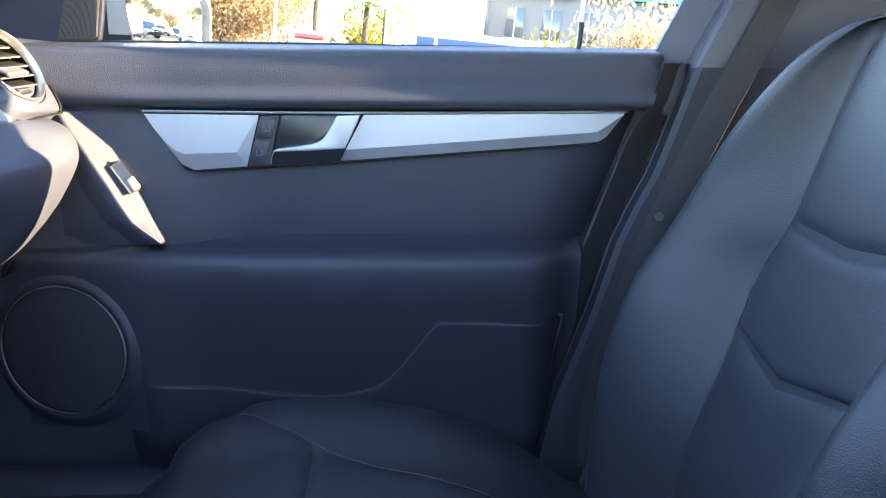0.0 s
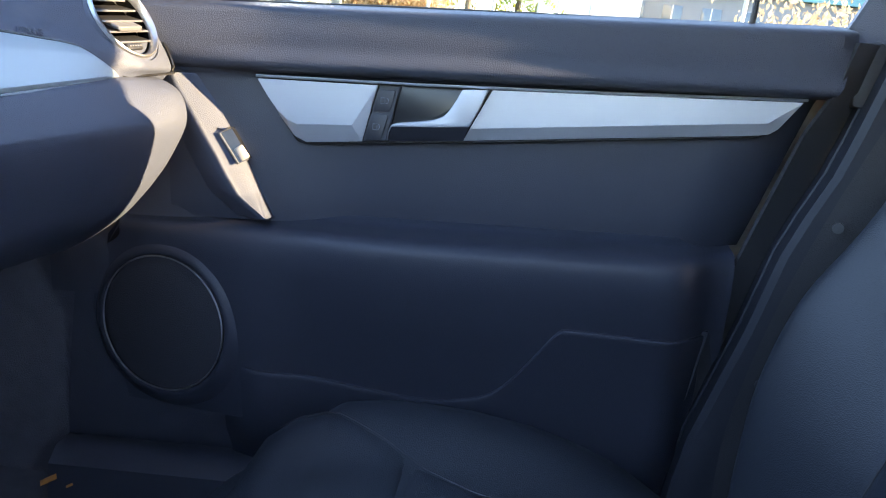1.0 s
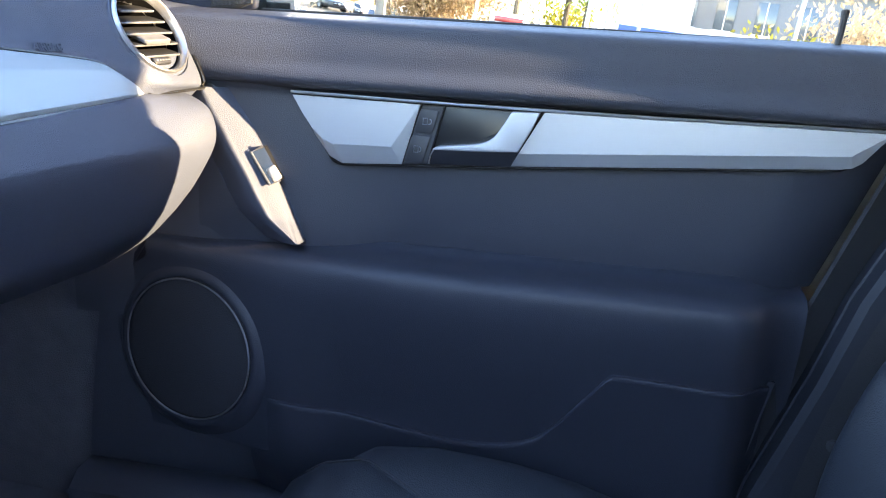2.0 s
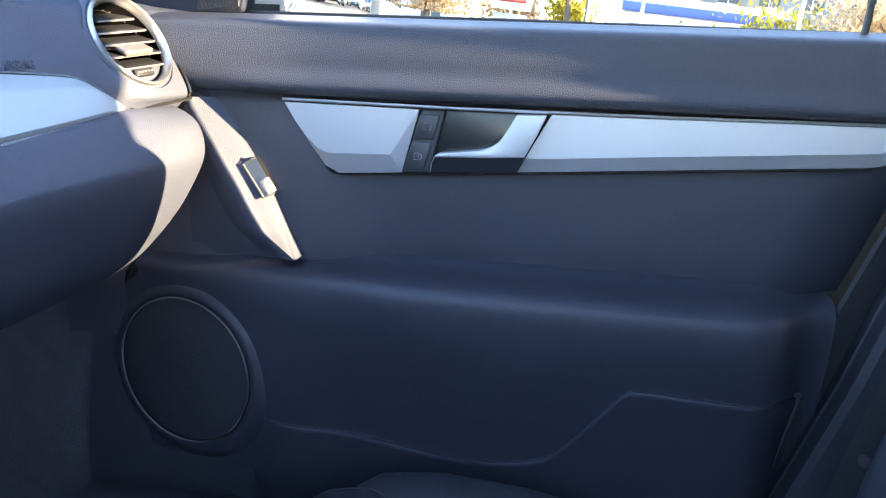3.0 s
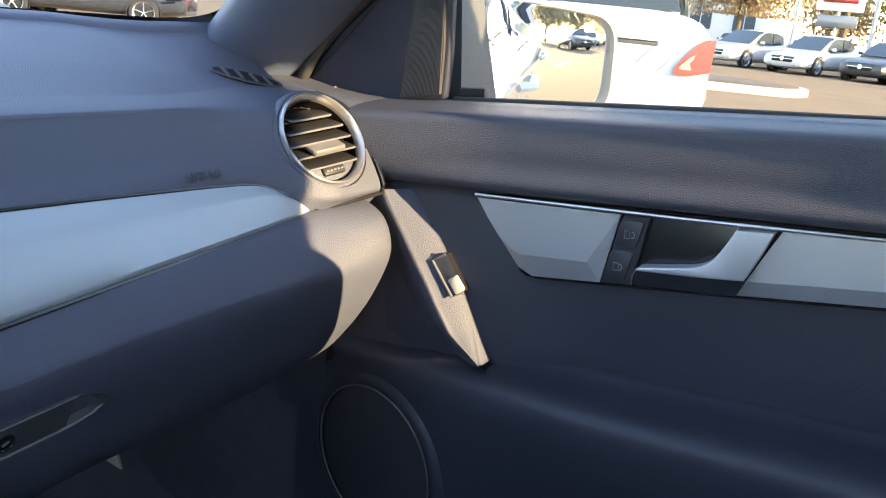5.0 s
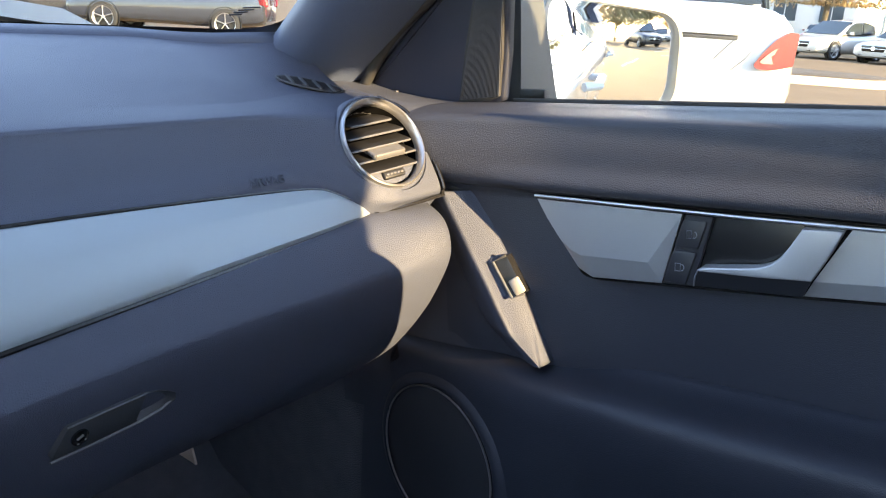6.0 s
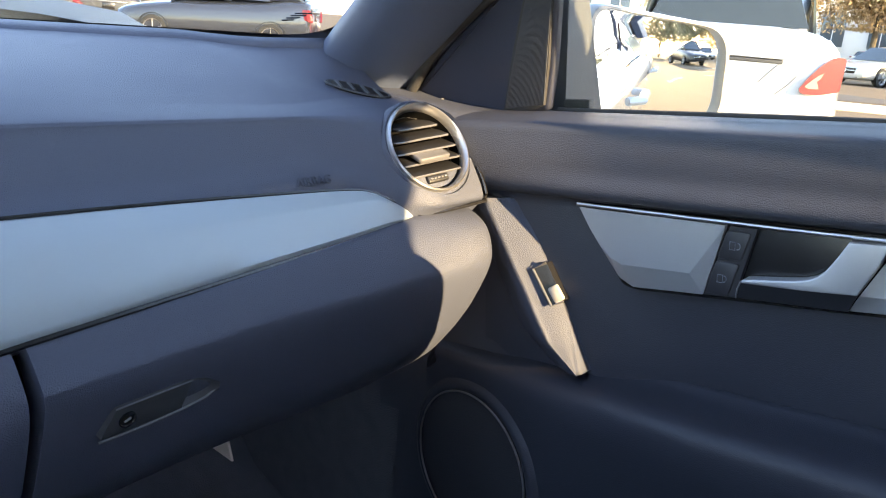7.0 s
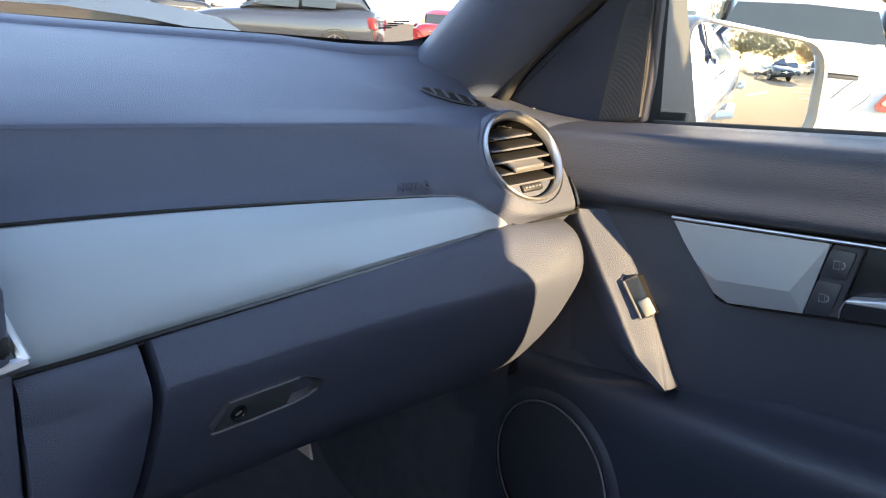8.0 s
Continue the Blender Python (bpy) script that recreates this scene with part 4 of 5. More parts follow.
def dense(loop, n=8):
    out = []
    for a, b in zip(loop, loop[1:] + loop[:1]):
        out += [(a[0] + (b[0] - a[0]) * k / n, a[1] + (b[1] - a[1]) * k / n) for k in range(n)]
    return out


oo, ii = dense(outer), dense(inner)
bm = loft([[screen_point(u, v, 0.003) for u, v in oo], [screen_point(u, v, 0.0035) for u, v in ii]], True)
part("black_border", bm, PIANO, wind, "black printed border")
for k in range(4):
    a = screen_point(0.893 - 0.003 * k, 0.080 - 0.007 * k, 0.006)
    b = screen_point(0.914 - 0.005 * k, 0.084 - 0.007 * k, 0.006)
    part("printed_bar", tube([a, b], 0.0008, 4), PIANO, wind, "small dark print")

roof = [[(x, y, z - 0.05 * max(0, x - 0.1)) for y, z in curve([(-0.36, 1.35), (-0.30, 1.385), (0.0, 1.415), (0.33, 1.425), (0.66, 1.415), (0.90, 1.395), (0.965, 1.382)], 15)] for x in np.linspace(-0.22, 1.45, 8)]
structure("ceiling", shell(roof, (0, 0, 0.03)), LINER, "pale grey cloth headliner", "ceiling", CAR)
structure("floor", shell([[(x, y, z) for y in (-0.42, 0.2, 1.10)] for x, z in ((-1.10, 0.62), (-0.95, 0.42), (-0.80, 0.345), (-0.4, 0.325), (2.2, 0.33))], (0, 0, -0.03)), CARPET, "black carpeted footwell floor", "floor", CAR)
structure("wall_front", shell([[(-1.06, y, z) for z in (0.30, 0.7, 1.06)] for y in (-0.45, 0.33, 1.16)], (-0.03, 0, 0)), CARPET, "carpeted firewall", "wall", CAR)
structure("wall_kick_panel", shell([[(x, 1.075, z) for z in (0.33, 0.6, 0.9, 0.985)] for x in (-1.06, -0.85, -0.58)], (0, 0.02, 0)), CARPET, "carpeted side of the footwell", "wall", CAR)
structure("trim_door_sill", shell([[(x, y, z) for y, z in ((1.015, 0.33), (1.02, 0.385), (1.04, 0.402), (1.075, 0.404), (1.10, 0.395))] for x in np.linspace(-0.66, 0.14, 5)], (0, 0.02, -0.02)), DOORLOW, "black door sill plate", "sill", CAR)
structure("wall_left", shell([[(x, -0.42, z) for z in (0.3, 0.6, 0.97)] for x in (-1.06, 0.5, 2.2)], (0, -0.06, 0)), VINYL, "black lining of the far doors", "wall", CAR)
structure("wall_right_rear", shell([[(x, 1.05, z) for z in (0.3, 0.6, 0.97)] for x in (0.40, 1.2, 2.2)], (0, 0.05, 0)), VINYL, "black lining of the rear door", "wall", CAR)
# added mask, out of view: its curved edge bounds the sun patch on the dash
structure("wall_sun_mask", shell([[(2.0, -0.45 + k * (float(np.interp(z, [1.25, 1.262, 1.275, 1.31, 1.36, 1.40, 1.43, 1.48], [0.768, 0.772, 0.785, 0.790, 0.822, 0.862, 0.90, 0.965])) + 0.45) / 2, z) for z in (0.99, 1.25, 1.28, 1.31, 1.34, 1.38, 1.43, 1.48)] for k in range(3)], (0.06, 0, 0)), CLOTH, "unseen screen added to shape the sun patch on the dash", "wall", CAR)
# unseen closing wall; its top is set to keep sun off the speaker
structure("wall_rear", shell([[(2.004, y, z) for z in (0.3, 0.7, 1.085)] for y in (-0.45, 0.33, 1.10)], (0.08, 0, 0)), LEATHER, "unseen rear wall, raised to cut off the low sun", "wall", CAR)
for name, x0, x1, lean in (("wall_b_pillar_left", 0.30, 0.42, 0.35), ("wall_c_pillar_left", 1.55, 2.05, -0.5), ("wall_c_pillar_right", 1.55, 2.05, -0.5)):
    s = -1 if "left" in name else 1
    yy = lambda z: (1.10 if s > 0 else -0.44) - s * 0.28 * (z - 0.97)
    structure(name, shell([[(x + lean * (z - 0.97), yy(z), z) for z in np.linspace(0.95, 1.40, 6)] for x in (x0, x1)], (0, 0.04 * s, 0)), CLOTH, "grey pillar trim", "pillar trim", CAR)

# outer skin, in the world's own level
# pale teal base paints the sky's reflection into the rear side glass
TEAL = mat("sky_painted_side_glass", (0.34, 0.47, 0.49), 0.08, vary=0.08, spec=0.9)
shell_car = thing("wall_outer_shell", "white painted outer shell of the car", "car shell", None, "", "structure")
side = [(1.13, 0.985), (1.165, 0.955), (1.19, 0.90), (1.205, 0.80), (1.21, 0.70), (1.20, 0.62), (1.215, 0.55), (1.20, 0.40), (1.15, 0.26)]


def flank(x):
    return -0.03 * smooth(1.3, 2.9, x) - 0.05 * smooth(-0.6, -1.6, x), 0.055 * smooth(-0.5, 2.2, x)


for x0, x1, name in ((-1.9, -0.56, "front_wing"), (-0.553, 0.36, "front_door_skin"), (0.367, 1.26, "rear_door_skin"), (1.267, 2.45, "rear_wing")):
    rows = []
    for x in np.linspace(x0, x1, 10):
        dy, dz = flank(x)
        rows.append([(x, y + dy, (z - 0.985) * (0.93 + dz) / 0.985 + 0.93 + dz) for y, z in curve(side, 18)])
    part(name, shell(rows, (0, -0.02, 0)), WHITE, shell_car)
for x in (0.10, 1.02):
    dy, dz = flank(x)
    part("outer_handle", joined(tube([(x - 0.09, 1.215 + dy, 0.86 + dz), (x - 0.07, 1.245 + dy, 0.865 + dz), (x + 0.07, 1.245 + dy, 0.868 + dz), (x + 0.09, 1.215 + dy, 0.865 + dz)], 0.013, 8)), WHITE, shell_car, "white door handle")
rear_glass = part("rear_door_glass", shell([[(x, 1.135 - 0.32 * (z - 0.95), z) for z in np.linspace(0.95, 1.36, 5)] for x in np.linspace(0.47, 1.55, 6)], (0, 0.004, 0)), TEAL, shell_car, "rear side window")
rear_glass.visible_shadow = False
part("pillar_cover", shell([[(0.40 + dx + 0.38 * (z - 0.95), 1.126 - 0.32 * (z - 0.95), z) for z in np.linspace(0.94, 1.38, 5)] for dx in (-0.08, 0.0, 0.08)], (0, 0.01, 0)), PIANO, shell_car, "black window pillar cover")
part("quarter_panel", shell([[(1.50 + 0.55 * s - 0.35 * (z - 0.95), 1.135 - 0.32 * (z - 0.95), z) for z in np.linspace(0.94, 1.40, 5)] for s in (0, 1)], (0, 0.012, 0)), WHITE, shell_car)
part("roof_skin", shell([[(x, y, z + 0.01) for y, z in curve([(-0.35, 1.37), (-0.28, 1.42), (0.33, 1.46), (0.90, 1.43), (0.97, 1.405)], 11)] for x in np.linspace(-0.15, 1.20, 6)], (0, 0, -0.012)), WHITE, shell_car)
part("door_shoulder", shell([[(x, 1.150, 0.915), (x, 1.132, 0.940), (x, 1.1150, 0.9565)] for x in np.linspace(-0.44, 0.48, 8)], (0, -0.003, -0.002)), WHITE, shell_car, "", 38, CAR)
part("window_trim", tube([(-0.45, 1.128, 0.935), (0.3, 1.135, 0.955), (1.2, 1.135, 0.975), (1.6, 1.12, 0.985)], 0.007, 6), CHROME, shell_car)
hood = []
for x in np.linspace(-0.99, -1.95, 10):
    s = (-0.99 - x) / 0.96
    hood.append([(x, 0.33 + u * 0.80, 1.027 - 0.06 * s - 0.10 * s * s - 0.07 * u * u + 0.012 * smooth(0.4, 0.55, abs(u)) - 0.06 * smooth(0.74, 1.0, abs(u))) for u in np.linspace(-1, 1, 17)])
part("bonnet", shell(hood, (0, 0, -0.02)), WHITE, shell_car, "white bonnet")
part("cowl", shell([[(x, y, 0.955 + 0.30 * (x + 0.92)) for y in (-0.40, 0.33, 1.06)] for x in (-0.90, -0.955, -1.00)], (0, 0, -0.02)), RUBBER, shell_car, "black cowl panel")

# ---- the lot ----
ASPHALT = mat("sunlit_asphalt", (0.19, 0.130, 0.085), 0.95, grain=60, bump=0.5, vary=0.25, blotch=0.6, spec=0.05)
PAINT_LINE = mat("worn_line_paint", (0.40, 0.39, 0.36), 0.9, grain=30, bump=0.2, vary=0.2, spec=0.05)
CONCRETE = mat("kerb_concrete", (0.42, 0.37, 0.28), 0.9, grain=50, bump=0.4, vary=0.15)
MULCH = mat("brown_mulch", (0.07, 0.05, 0.035), 0.95, grain=25, bump=0.9, vary=0.4, blotch=8)
BARK = mat("bark", (0.11, 0.085, 0.06), 0.95, grain=20, bump=0.8, vary=0.3)
TYRE = mat("tyre_rubber", (0.02, 0.02, 0.02), 0.85, grain=80, bump=0.4)
RIM = mat("alloy_rim", (0.45, 0.45, 0.46), 0.3, 0.9, vary=0.05)
AUTO = mat("car_window_glass", (0.03, 0.04, 0.045), 0.05, vary=0.1, spec=0.45)
RED = mat("red_lamp_lens", (0.15, 0.014, 0.020), 0.25, vary=0.15, coat=0.2)
PALERED = mat("pale_red_lens", (0.32, 0.13, 0.12), 0.25, vary=0.2, coat=0.2)
LENS = mat("clear_lamp_lens", (0.55, 0.56, 0.58), 0.08, 0.3, vary=0.2, coat=1.0)
POLE = mat("galvanised_pole", (0.34, 0.33, 0.31), 0.6, 0.3, grain=40, bump=0.2)


def leaf_mat(name, color, vary=0.45):
    """Thin leaves: half of the light is scattered back, half goes through; the colour varies from leaf to leaf."""
    m = bpy.data.materials.new(name)
    m.use_nodes = True
    n, l = m.node_tree.nodes, m.node_tree.links
    n.remove(n["Principled BSDF"])
    info, ramp, back, on, mix = (n.new("ShaderNode" + k) for k in ("NewGeometry", "Mix", "BsdfDiffuse", "BsdfTranslucent", "MixShader"))
    ramp.data_type = "RGBA"
    ramp.inputs["A"].default_value = (*[c * (1 - vary) for c in color], 1)
    ramp.inputs["B"].default_value = (*[c * (1 + vary) for c in color], 1)
    l.new(info.outputs["Random Per Island"], ramp.inputs["Factor"])
    for k, node in enumerate((back, on)):
        l.new(ramp.outputs["Result"], node.inputs[0])
        l.new(node.outputs[0], mix.inputs[1 + k])
    mix.inputs[0].default_value = 0.5
    l.new(mix.outputs[0], n["Material Output"].inputs[0])
    return m


AUTUMN = leaf_mat("autumn_leaves", (0.46, 0.33, 0.20), 0.3)
GREEN = leaf_mat("green_leaves", (0.22, 0.26, 0.07))
YELLOW = leaf_mat("yellow_green_leaves", (0.30, 0.26, 0.05))
OLIVE = leaf_mat("olive_leaves", (0.22, 0.205, 0.13), 0.3)

bm = bmesh.new()
bmesh.ops.create_grid(bm, x_segments=8, y_segments=8, size=700)
structure("ground", bm, ASPHALT, "sunlit asphalt car park", "ground")


def ring(p, w, zb, zt, n=20, power=3.2):
    """One cross-section of a car body: a rounded box at the place p along it."""
    out = []
    for k in range(n):
        a = 2 * math.pi * (k + 0.5) / n
        c, s = math.cos(a), math.sin(a)
        u = math.copysign(abs(c) ** (2 / power), c)
        v = math.copysign(abs(s) ** (2 / power), s)
        out.append((p, w * u * (1 - 0.05 * max(0, v)), (zb + zt) / 2 + (zt - zb) / 2 * v))
    return out


def make_car(name, label, paint, at, heading, suv=False, estate=False, group="", tall=1.0, plate_at=0.0):
    """A parked car, 4.6 m long; its nose points along heading (degrees)."""
    h = tall * (1.17 if suv else 1.0)
    ob = thing(name, label, "car", pose(at[0], at[1], 0, 0, 0, heading), group)
    P = lambda n, b, m, parent=ob, lab="", ang=38: part(n, b, m, parent, lab, ang)
    rows = [ring(x, w, zb * h, zt * h, 24, 4.6) for x, w, zb, zt in ((2.32, 0.55, 0.34, 0.58), (2.28, 0.74, 0.26, 0.66), (2.10, 0.84, 0.20, 0.73), (1.7, 0.89, 0.20, 0.80), (1.2, 0.90, 0.20, 0.86), (0.8, 0.905, 0.20, 0.90), (0.2, 0.905, 0.20, 0.925), (-0.6, 0.905, 0.20, 0.96), (-1.3, 0.905, 0.20, 1.00), (-1.8, 0.90, 0.22, 1.06), (-2.12, 0.89, 0.26, 1.06), (-2.25, 0.86, 0.29, 1.03), (-2.30, 0.79, 0.32, 0.99), (-2.315, 0.60, 0.40, 0.92))]
    P("body", loft(rows, True, True), paint)
    tail = -2.15 if suv or estate else -1.55
    pts = [(1.00, 0.76, 0.84, 0.90), (0.50, 0.74, 0.86, 1.20), (0.05, 0.69, 0.88, 1.42), (-0.5, 0.67, 0.90, 1.475), (-1.0, 0.66, 0.94, 1.45), (tail + 0.25, 0.62, 0.99, 1.33 if tail < -2 else 1.27), (tail, 0.64, 1.0, 1.06)]
    P("cabin", loft([ring(x, w, zb * h, zt * h, 20, 4) for x, w, zb, zt in pts], True, True), paint)
    rows = []
    for s in (1, -1):
        side = [[(x, s * (y0 - 0.20 * (z - 1.0)), z * h) for z in (0.955, 0.96 + 0.35 * (zt - 0.96), 0.96 + 0.7 * (zt - 0.96), zt)] for x, y0, zt in ((0.62, 0.772, 1.03), (0.25, 0.765, 1.27), (0.0, 0.755, 1.365), (-0.45, 0.748, 1.395))]
        side2 = [[(x, s * (y0 - 0.20 * (z - 1.0)), z * h) for z in (0.995, 1.10, 1.22, zt)] for x, y0, zt in ((-0.53, 0.747, 1.395), (-0.95, 0.740, 1.375), (-1.35, 0.715, 1.29))]
        P("side_window", shell(side, (0, -0.02 * s, 0)), AUTO)
        P("side_window", shell(side2, (0, -0.02 * s, 0)), AUTO)
        P("wing_mirror", joined(box(0.11, 0.15, 0.11, 0.03, pose(0.55, s * 0.94, 0.985 * h))), paint)
        P("headlight", loft([ring(x, 0.16 * k, z0 * h, z1 * h, 12, 2.5) for x, k, z0, z1 in ((2.02, 0.9, 0.62, 0.745), (2.17, 1, 0.61, 0.725), (2.235, 0.6, 0.62, 0.695))], True, True), LENS).matrix_basis = pose(0, s * 0.62, 0, 0, 0, -s * 14)
        out = round_outline([(0.875, 0.89), (0.80, 0.895), (0.72, 0.845), (0.64, 0.755), (0.585, 0.675), (0.61, 0.650), (0.72, 0.648), (0.865, 0.675)], 0.025, 4)
        lo = [(-2.352 + 0.095 * max(0, (u - 0.60) / 0.30) ** 2, s * u, v * h) for u, v in out]
        lens = P("tail_light", loft([lo, [(x + 0.12, y * 0.985, z) for x, y, z in lo]], True, True), RED, ob, "red tail light lens")
        P("clear_band", loft([[(x - 0.004, y * 0.62 + s * 0.262, 0.71 * h + (z - 0.70 * h) * 0.45) for x, y, z in lo], [(x + 0.05, y * 0.62 + s * 0.262, 0.71 * h + (z - 0.70 * h) * 0.45) for x, y, z in lo]], True, True), PALERED, lens)
    P("windscreen", loft([[(1.02, -0.70, 0.915 * h), (1.05, 0, 0.925 * h), (1.02, 0.70, 0.915 * h)], [(0.12, -0.60, 1.40 * h), (0.14, 0, 1.415 * h), (0.12, 0.60, 1.40 * h)], [(0.06, -0.60, 1.38 * h), (0.08, 0, 1.39 * h), (0.06, 0.60, 1.38 * h)], [(0.95, -0.70, 0.89 * h), (0.97, 0, 0.89 * h), (0.95, 0.70, 0.89 * h)]]), AUTO)
    tz = 1.30 if tail < -2 else 1.26
    P("rear_window", loft([[(tail - 0.02, -0.63, 1.07 * h), (tail - 0.05, 0, 1.07 * h), (tail - 0.02, 0.63, 1.07 * h)], [(tail + 0.24, -0.54, (tz + 0.04) * h), (tail + 0.21, 0, (tz + 0.055) * h), (tail + 0.24, 0.54, (tz + 0.04) * h)], [(tail + 0.29, -0.54, (tz + 0.0) * h), (tail + 0.27, 0, (tz + 0.0) * h), (tail + 0.29, 0.54, (tz + 0.0) * h)], [(tail + 0.06, -0.63, 1.05 * h), (tail + 0.06, 0, 1.05 * h), (tail + 0.06, 0.63, 1.05 * h)]]), AUTO)
    g = P("grille", plate(round_outline([(-0.40, 0.42 * h), (0.40, 0.42 * h), (0.46, 0.62 * h), (-0.46, 0.62 * h)], 0.05, 4), 0.05, frame_of((2.285, 0, 0), (0, 1, 0), (0, 0, 1)), 0.01), PIANO)
    P("grille_bar", box(0.02, 0.86, 0.02, 0.006, pose(2.342, 0, 0.53 * h)), CHROME, g)
    P("grille_badge", tube([(2.335, 0, 0.53 * h), (2.352, 0, 0.53 * h)], 0.075, 18), CHROME, g)
    P("air_intake", box(0.06, 1.1, 0.09, 0.02, pose(2.27, 0, 0.33 * h)), PIANO)
    P("number_plate", box(0.02, 0.31, 0.155, 0.005, pose(-2.315, plate_at, 0.74 * h)), PIANO)
    P("boot_chrome", box(0.03, 0.93, 0.012, 0.004, pose(-2.322, 0, 0.857 * h)), RIM)
    # dark bar paints the shade in the recess under the chrome
    P("recess_shade", box(0.02, 0.90, 0.032, 0.006, pose(-2.312, 0, 0.836 * h)), DARK)
    for s in (1, -1):
        # grey rods paint the shade in the boot's and bumper's creases
        P("boot_groove_shade", tube([(-2.316, s * 0.44, 0.838 * h), (-2.318, s * 0.37, 0.768 * h), (-2.316, s * 0.30, 0.693 * h)], 0.005, 6), GREY)
        P("bumper_groove_shade", tube([(-2.316, s * 0.565, 0.765 * h), (-2.318, s * 0.52, 0.705 * h), (-2.316, s * 0.43, 0.626 * h)], 0.004, 6), GREY)
    P("rear_bumper_inset", box(0.04, 1.15, 0.10, 0.02, pose(-2.29, 0, 0.33 * h)), DARK)
    for x in (1.38, -1.42):
        for s in (1, -1):
            w = P("wheel", loft([[(x + r * math.cos(a), s * y, 0.335 + r * math.sin(a)) for a in np.linspace(0, 2 * math.pi, 25)[:-1]] for r, y in ((0.22, 0.70), (0.315, 0.70), (0.335, 0.73), (0.335, 0.885), (0.315, 0.912), (0.245, 0.915))], True), TYRE, ob, "black tyre")
            spokes = [tube([(x, s * 0.905, 0.335), (x + 0.24 * math.cos(q), s * 0.913, 0.335 + 0.24 * math.sin(q))], 0.022, 5, 0.6) for q in (2 * math.pi * k / 5 + 0.3 for k in range(5))]
            disc = loft([[(x + r * math.cos(a), s * y, 0.335 + r * math.sin(a)) for a in np.linspace(0, 2 * math.pi, 25)[:-1]] for r, y in ((0.247, 0.915), (0.225, 0.90), (0.215, 0.85))], True)
            P("rim", joined(disc, *spokes), RIM, w)
            P("wheel_well", loft([[(x + r * math.cos(a), s * y, 0.335 + r * math.sin(a)) for a in np.linspace(0, 2 * math.pi, 25)[:-1]] for r, y in ((0.02, 0.84), (0.375, 0.84), (0.385, 0.908), (0.37, 0.909))], True), PIANO)
    return ob


def paint(name, c):
    return mat(name, c, 0.32, 0.25 if 0.1 < max(c) < 0.6 else 0.0, vary=0.03, coat=0.15 if max(c) < 0.1 else 0.8)


SILVER, BLACKP, GREY, BLUE, REDP = paint("silver_paint", (0.42, 0.40, 0.38)), paint("black_paint", (0.02, 0.02, 0.023)), paint("grey_paint", (0.16, 0.16, 0.17)), paint("blue_paint", (0.03, 0.06, 0.20)), paint("red_paint", (0.30, 0.02, 0.02))
DEEP = mat("dark_blue_grey_paint", (0.028, 0.033, 0.044), 0.22, vary=0.03, coat=0.7)
WHITE2 = paint("white_car_paint", (0.43, 0.43, 0.43))

make_car("white_sedan", "white sedan with red tail lights parked across the lane", WHITE2, (-3.03, 8.65), 109, tall=1.12, plate_at=0.27)
for i, (p, kind) in enumerate(((SILVER, "silver"), (WHITE2, "white"), (BLACKP, "black"), (WHITE2, "white"), (GREY, "grey"), (WHITE2, "white"), (SILVER, "silver"), (WHITE2, "white"), (BLACKP, "black"), (WHITE2, "white"))):
    at = (-6.5 + 2.62 * i, 35.2 - 0.55 * i * (1 if i < 5 else 0) - (2.2 if i >= 5 else 0))
    make_car(f"{kind}_car", f"{kind} car in a row facing the lane", p, at, -112, suv=i in (5, 8), group="row of cars along the lot")
for i, (p, kind, at, hd, suv) in enumerate(((DEEP, "dark blue-grey", (-17.1, 12.9), 217, True), (REDP, "red", (-16.6, 18.2), 132, False), (SILVER, "silver", (-25.0, 9.9), 158, False), (BLACKP, "black", (-23.2, 13.4), 150, False), (GREY, "grey", (-30.5, 9.4), 165, False))):
    make_car(f"{kind.split('-')[0].replace(' ', '_')}_car", f"{kind} car standing ahead on the lot", p, at, hd, suv=suv, group="cars ahead")
for i, (p, kind, at, hd, suv) in enumerate(((BLACKP, "black", (25.5, 3.3), 160, True), (GREY, "grey", (41.0, 6.8), 175, False), (BLACKP, "black", (44.0, 10.2), 180, True), (GREY, "grey", (47.0, 14.0), 180, False))):
    make_car(f"{kind}_car", f"{kind} car parked behind on the lot", p, at, hd, suv=suv, group="cars behind")

for i, (x, y) in enumerate(((-9.2, 70), (-13.5, 66), (-5.5, 64), (-11.2, 61), (-16.5, 62))):
    make_car("far_car", "distant parked car under the trees", (BLUE, REDP, WHITE2, GREY, BLACKP)[i], (x, y), -95 + 4 * i, group="far parked cars")

# kerbed island and lane lines
isl = [(-6.6, 16.2), (-2.35, 18.0), (-2.05, 19.1), (-2.5, 20.2), (-6.8, 21.6)]
structure("pavement", plate(round_outline(isl, 0.5, 5), 0.15, Matrix(), 0.03), CONCRETE, "pale concrete kerb of an island", "kerb")
structure("ground_mulch", plate(round_outline([(u + 0.12 * (-4.5 - u) * 0.1, 18.9 + (v - 18.9) * 0.82) for u, v in isl], 0.4, 4), 0.05, pose(-0.15, 0, 0.125), 0.02), MULCH, "brown mulch bed in the island", "ground")
for i in range(7):
    structure("road_line", box(0.10, 5.0, 0.006, 0, pose(5.0 + 2.7 * i, 6.2, 0.004)), PAINT_LINE, "worn white parking line", "road marking")
for i in range(5):
    structure("road_line", box(4.2, 0.10, 0.006, 0, pose(12.0 + 0.2 * i, 1.9 + 2.4 * i, 0.004, 0, 0, 12)), PAINT_LINE, "worn white parking line", "road marking")


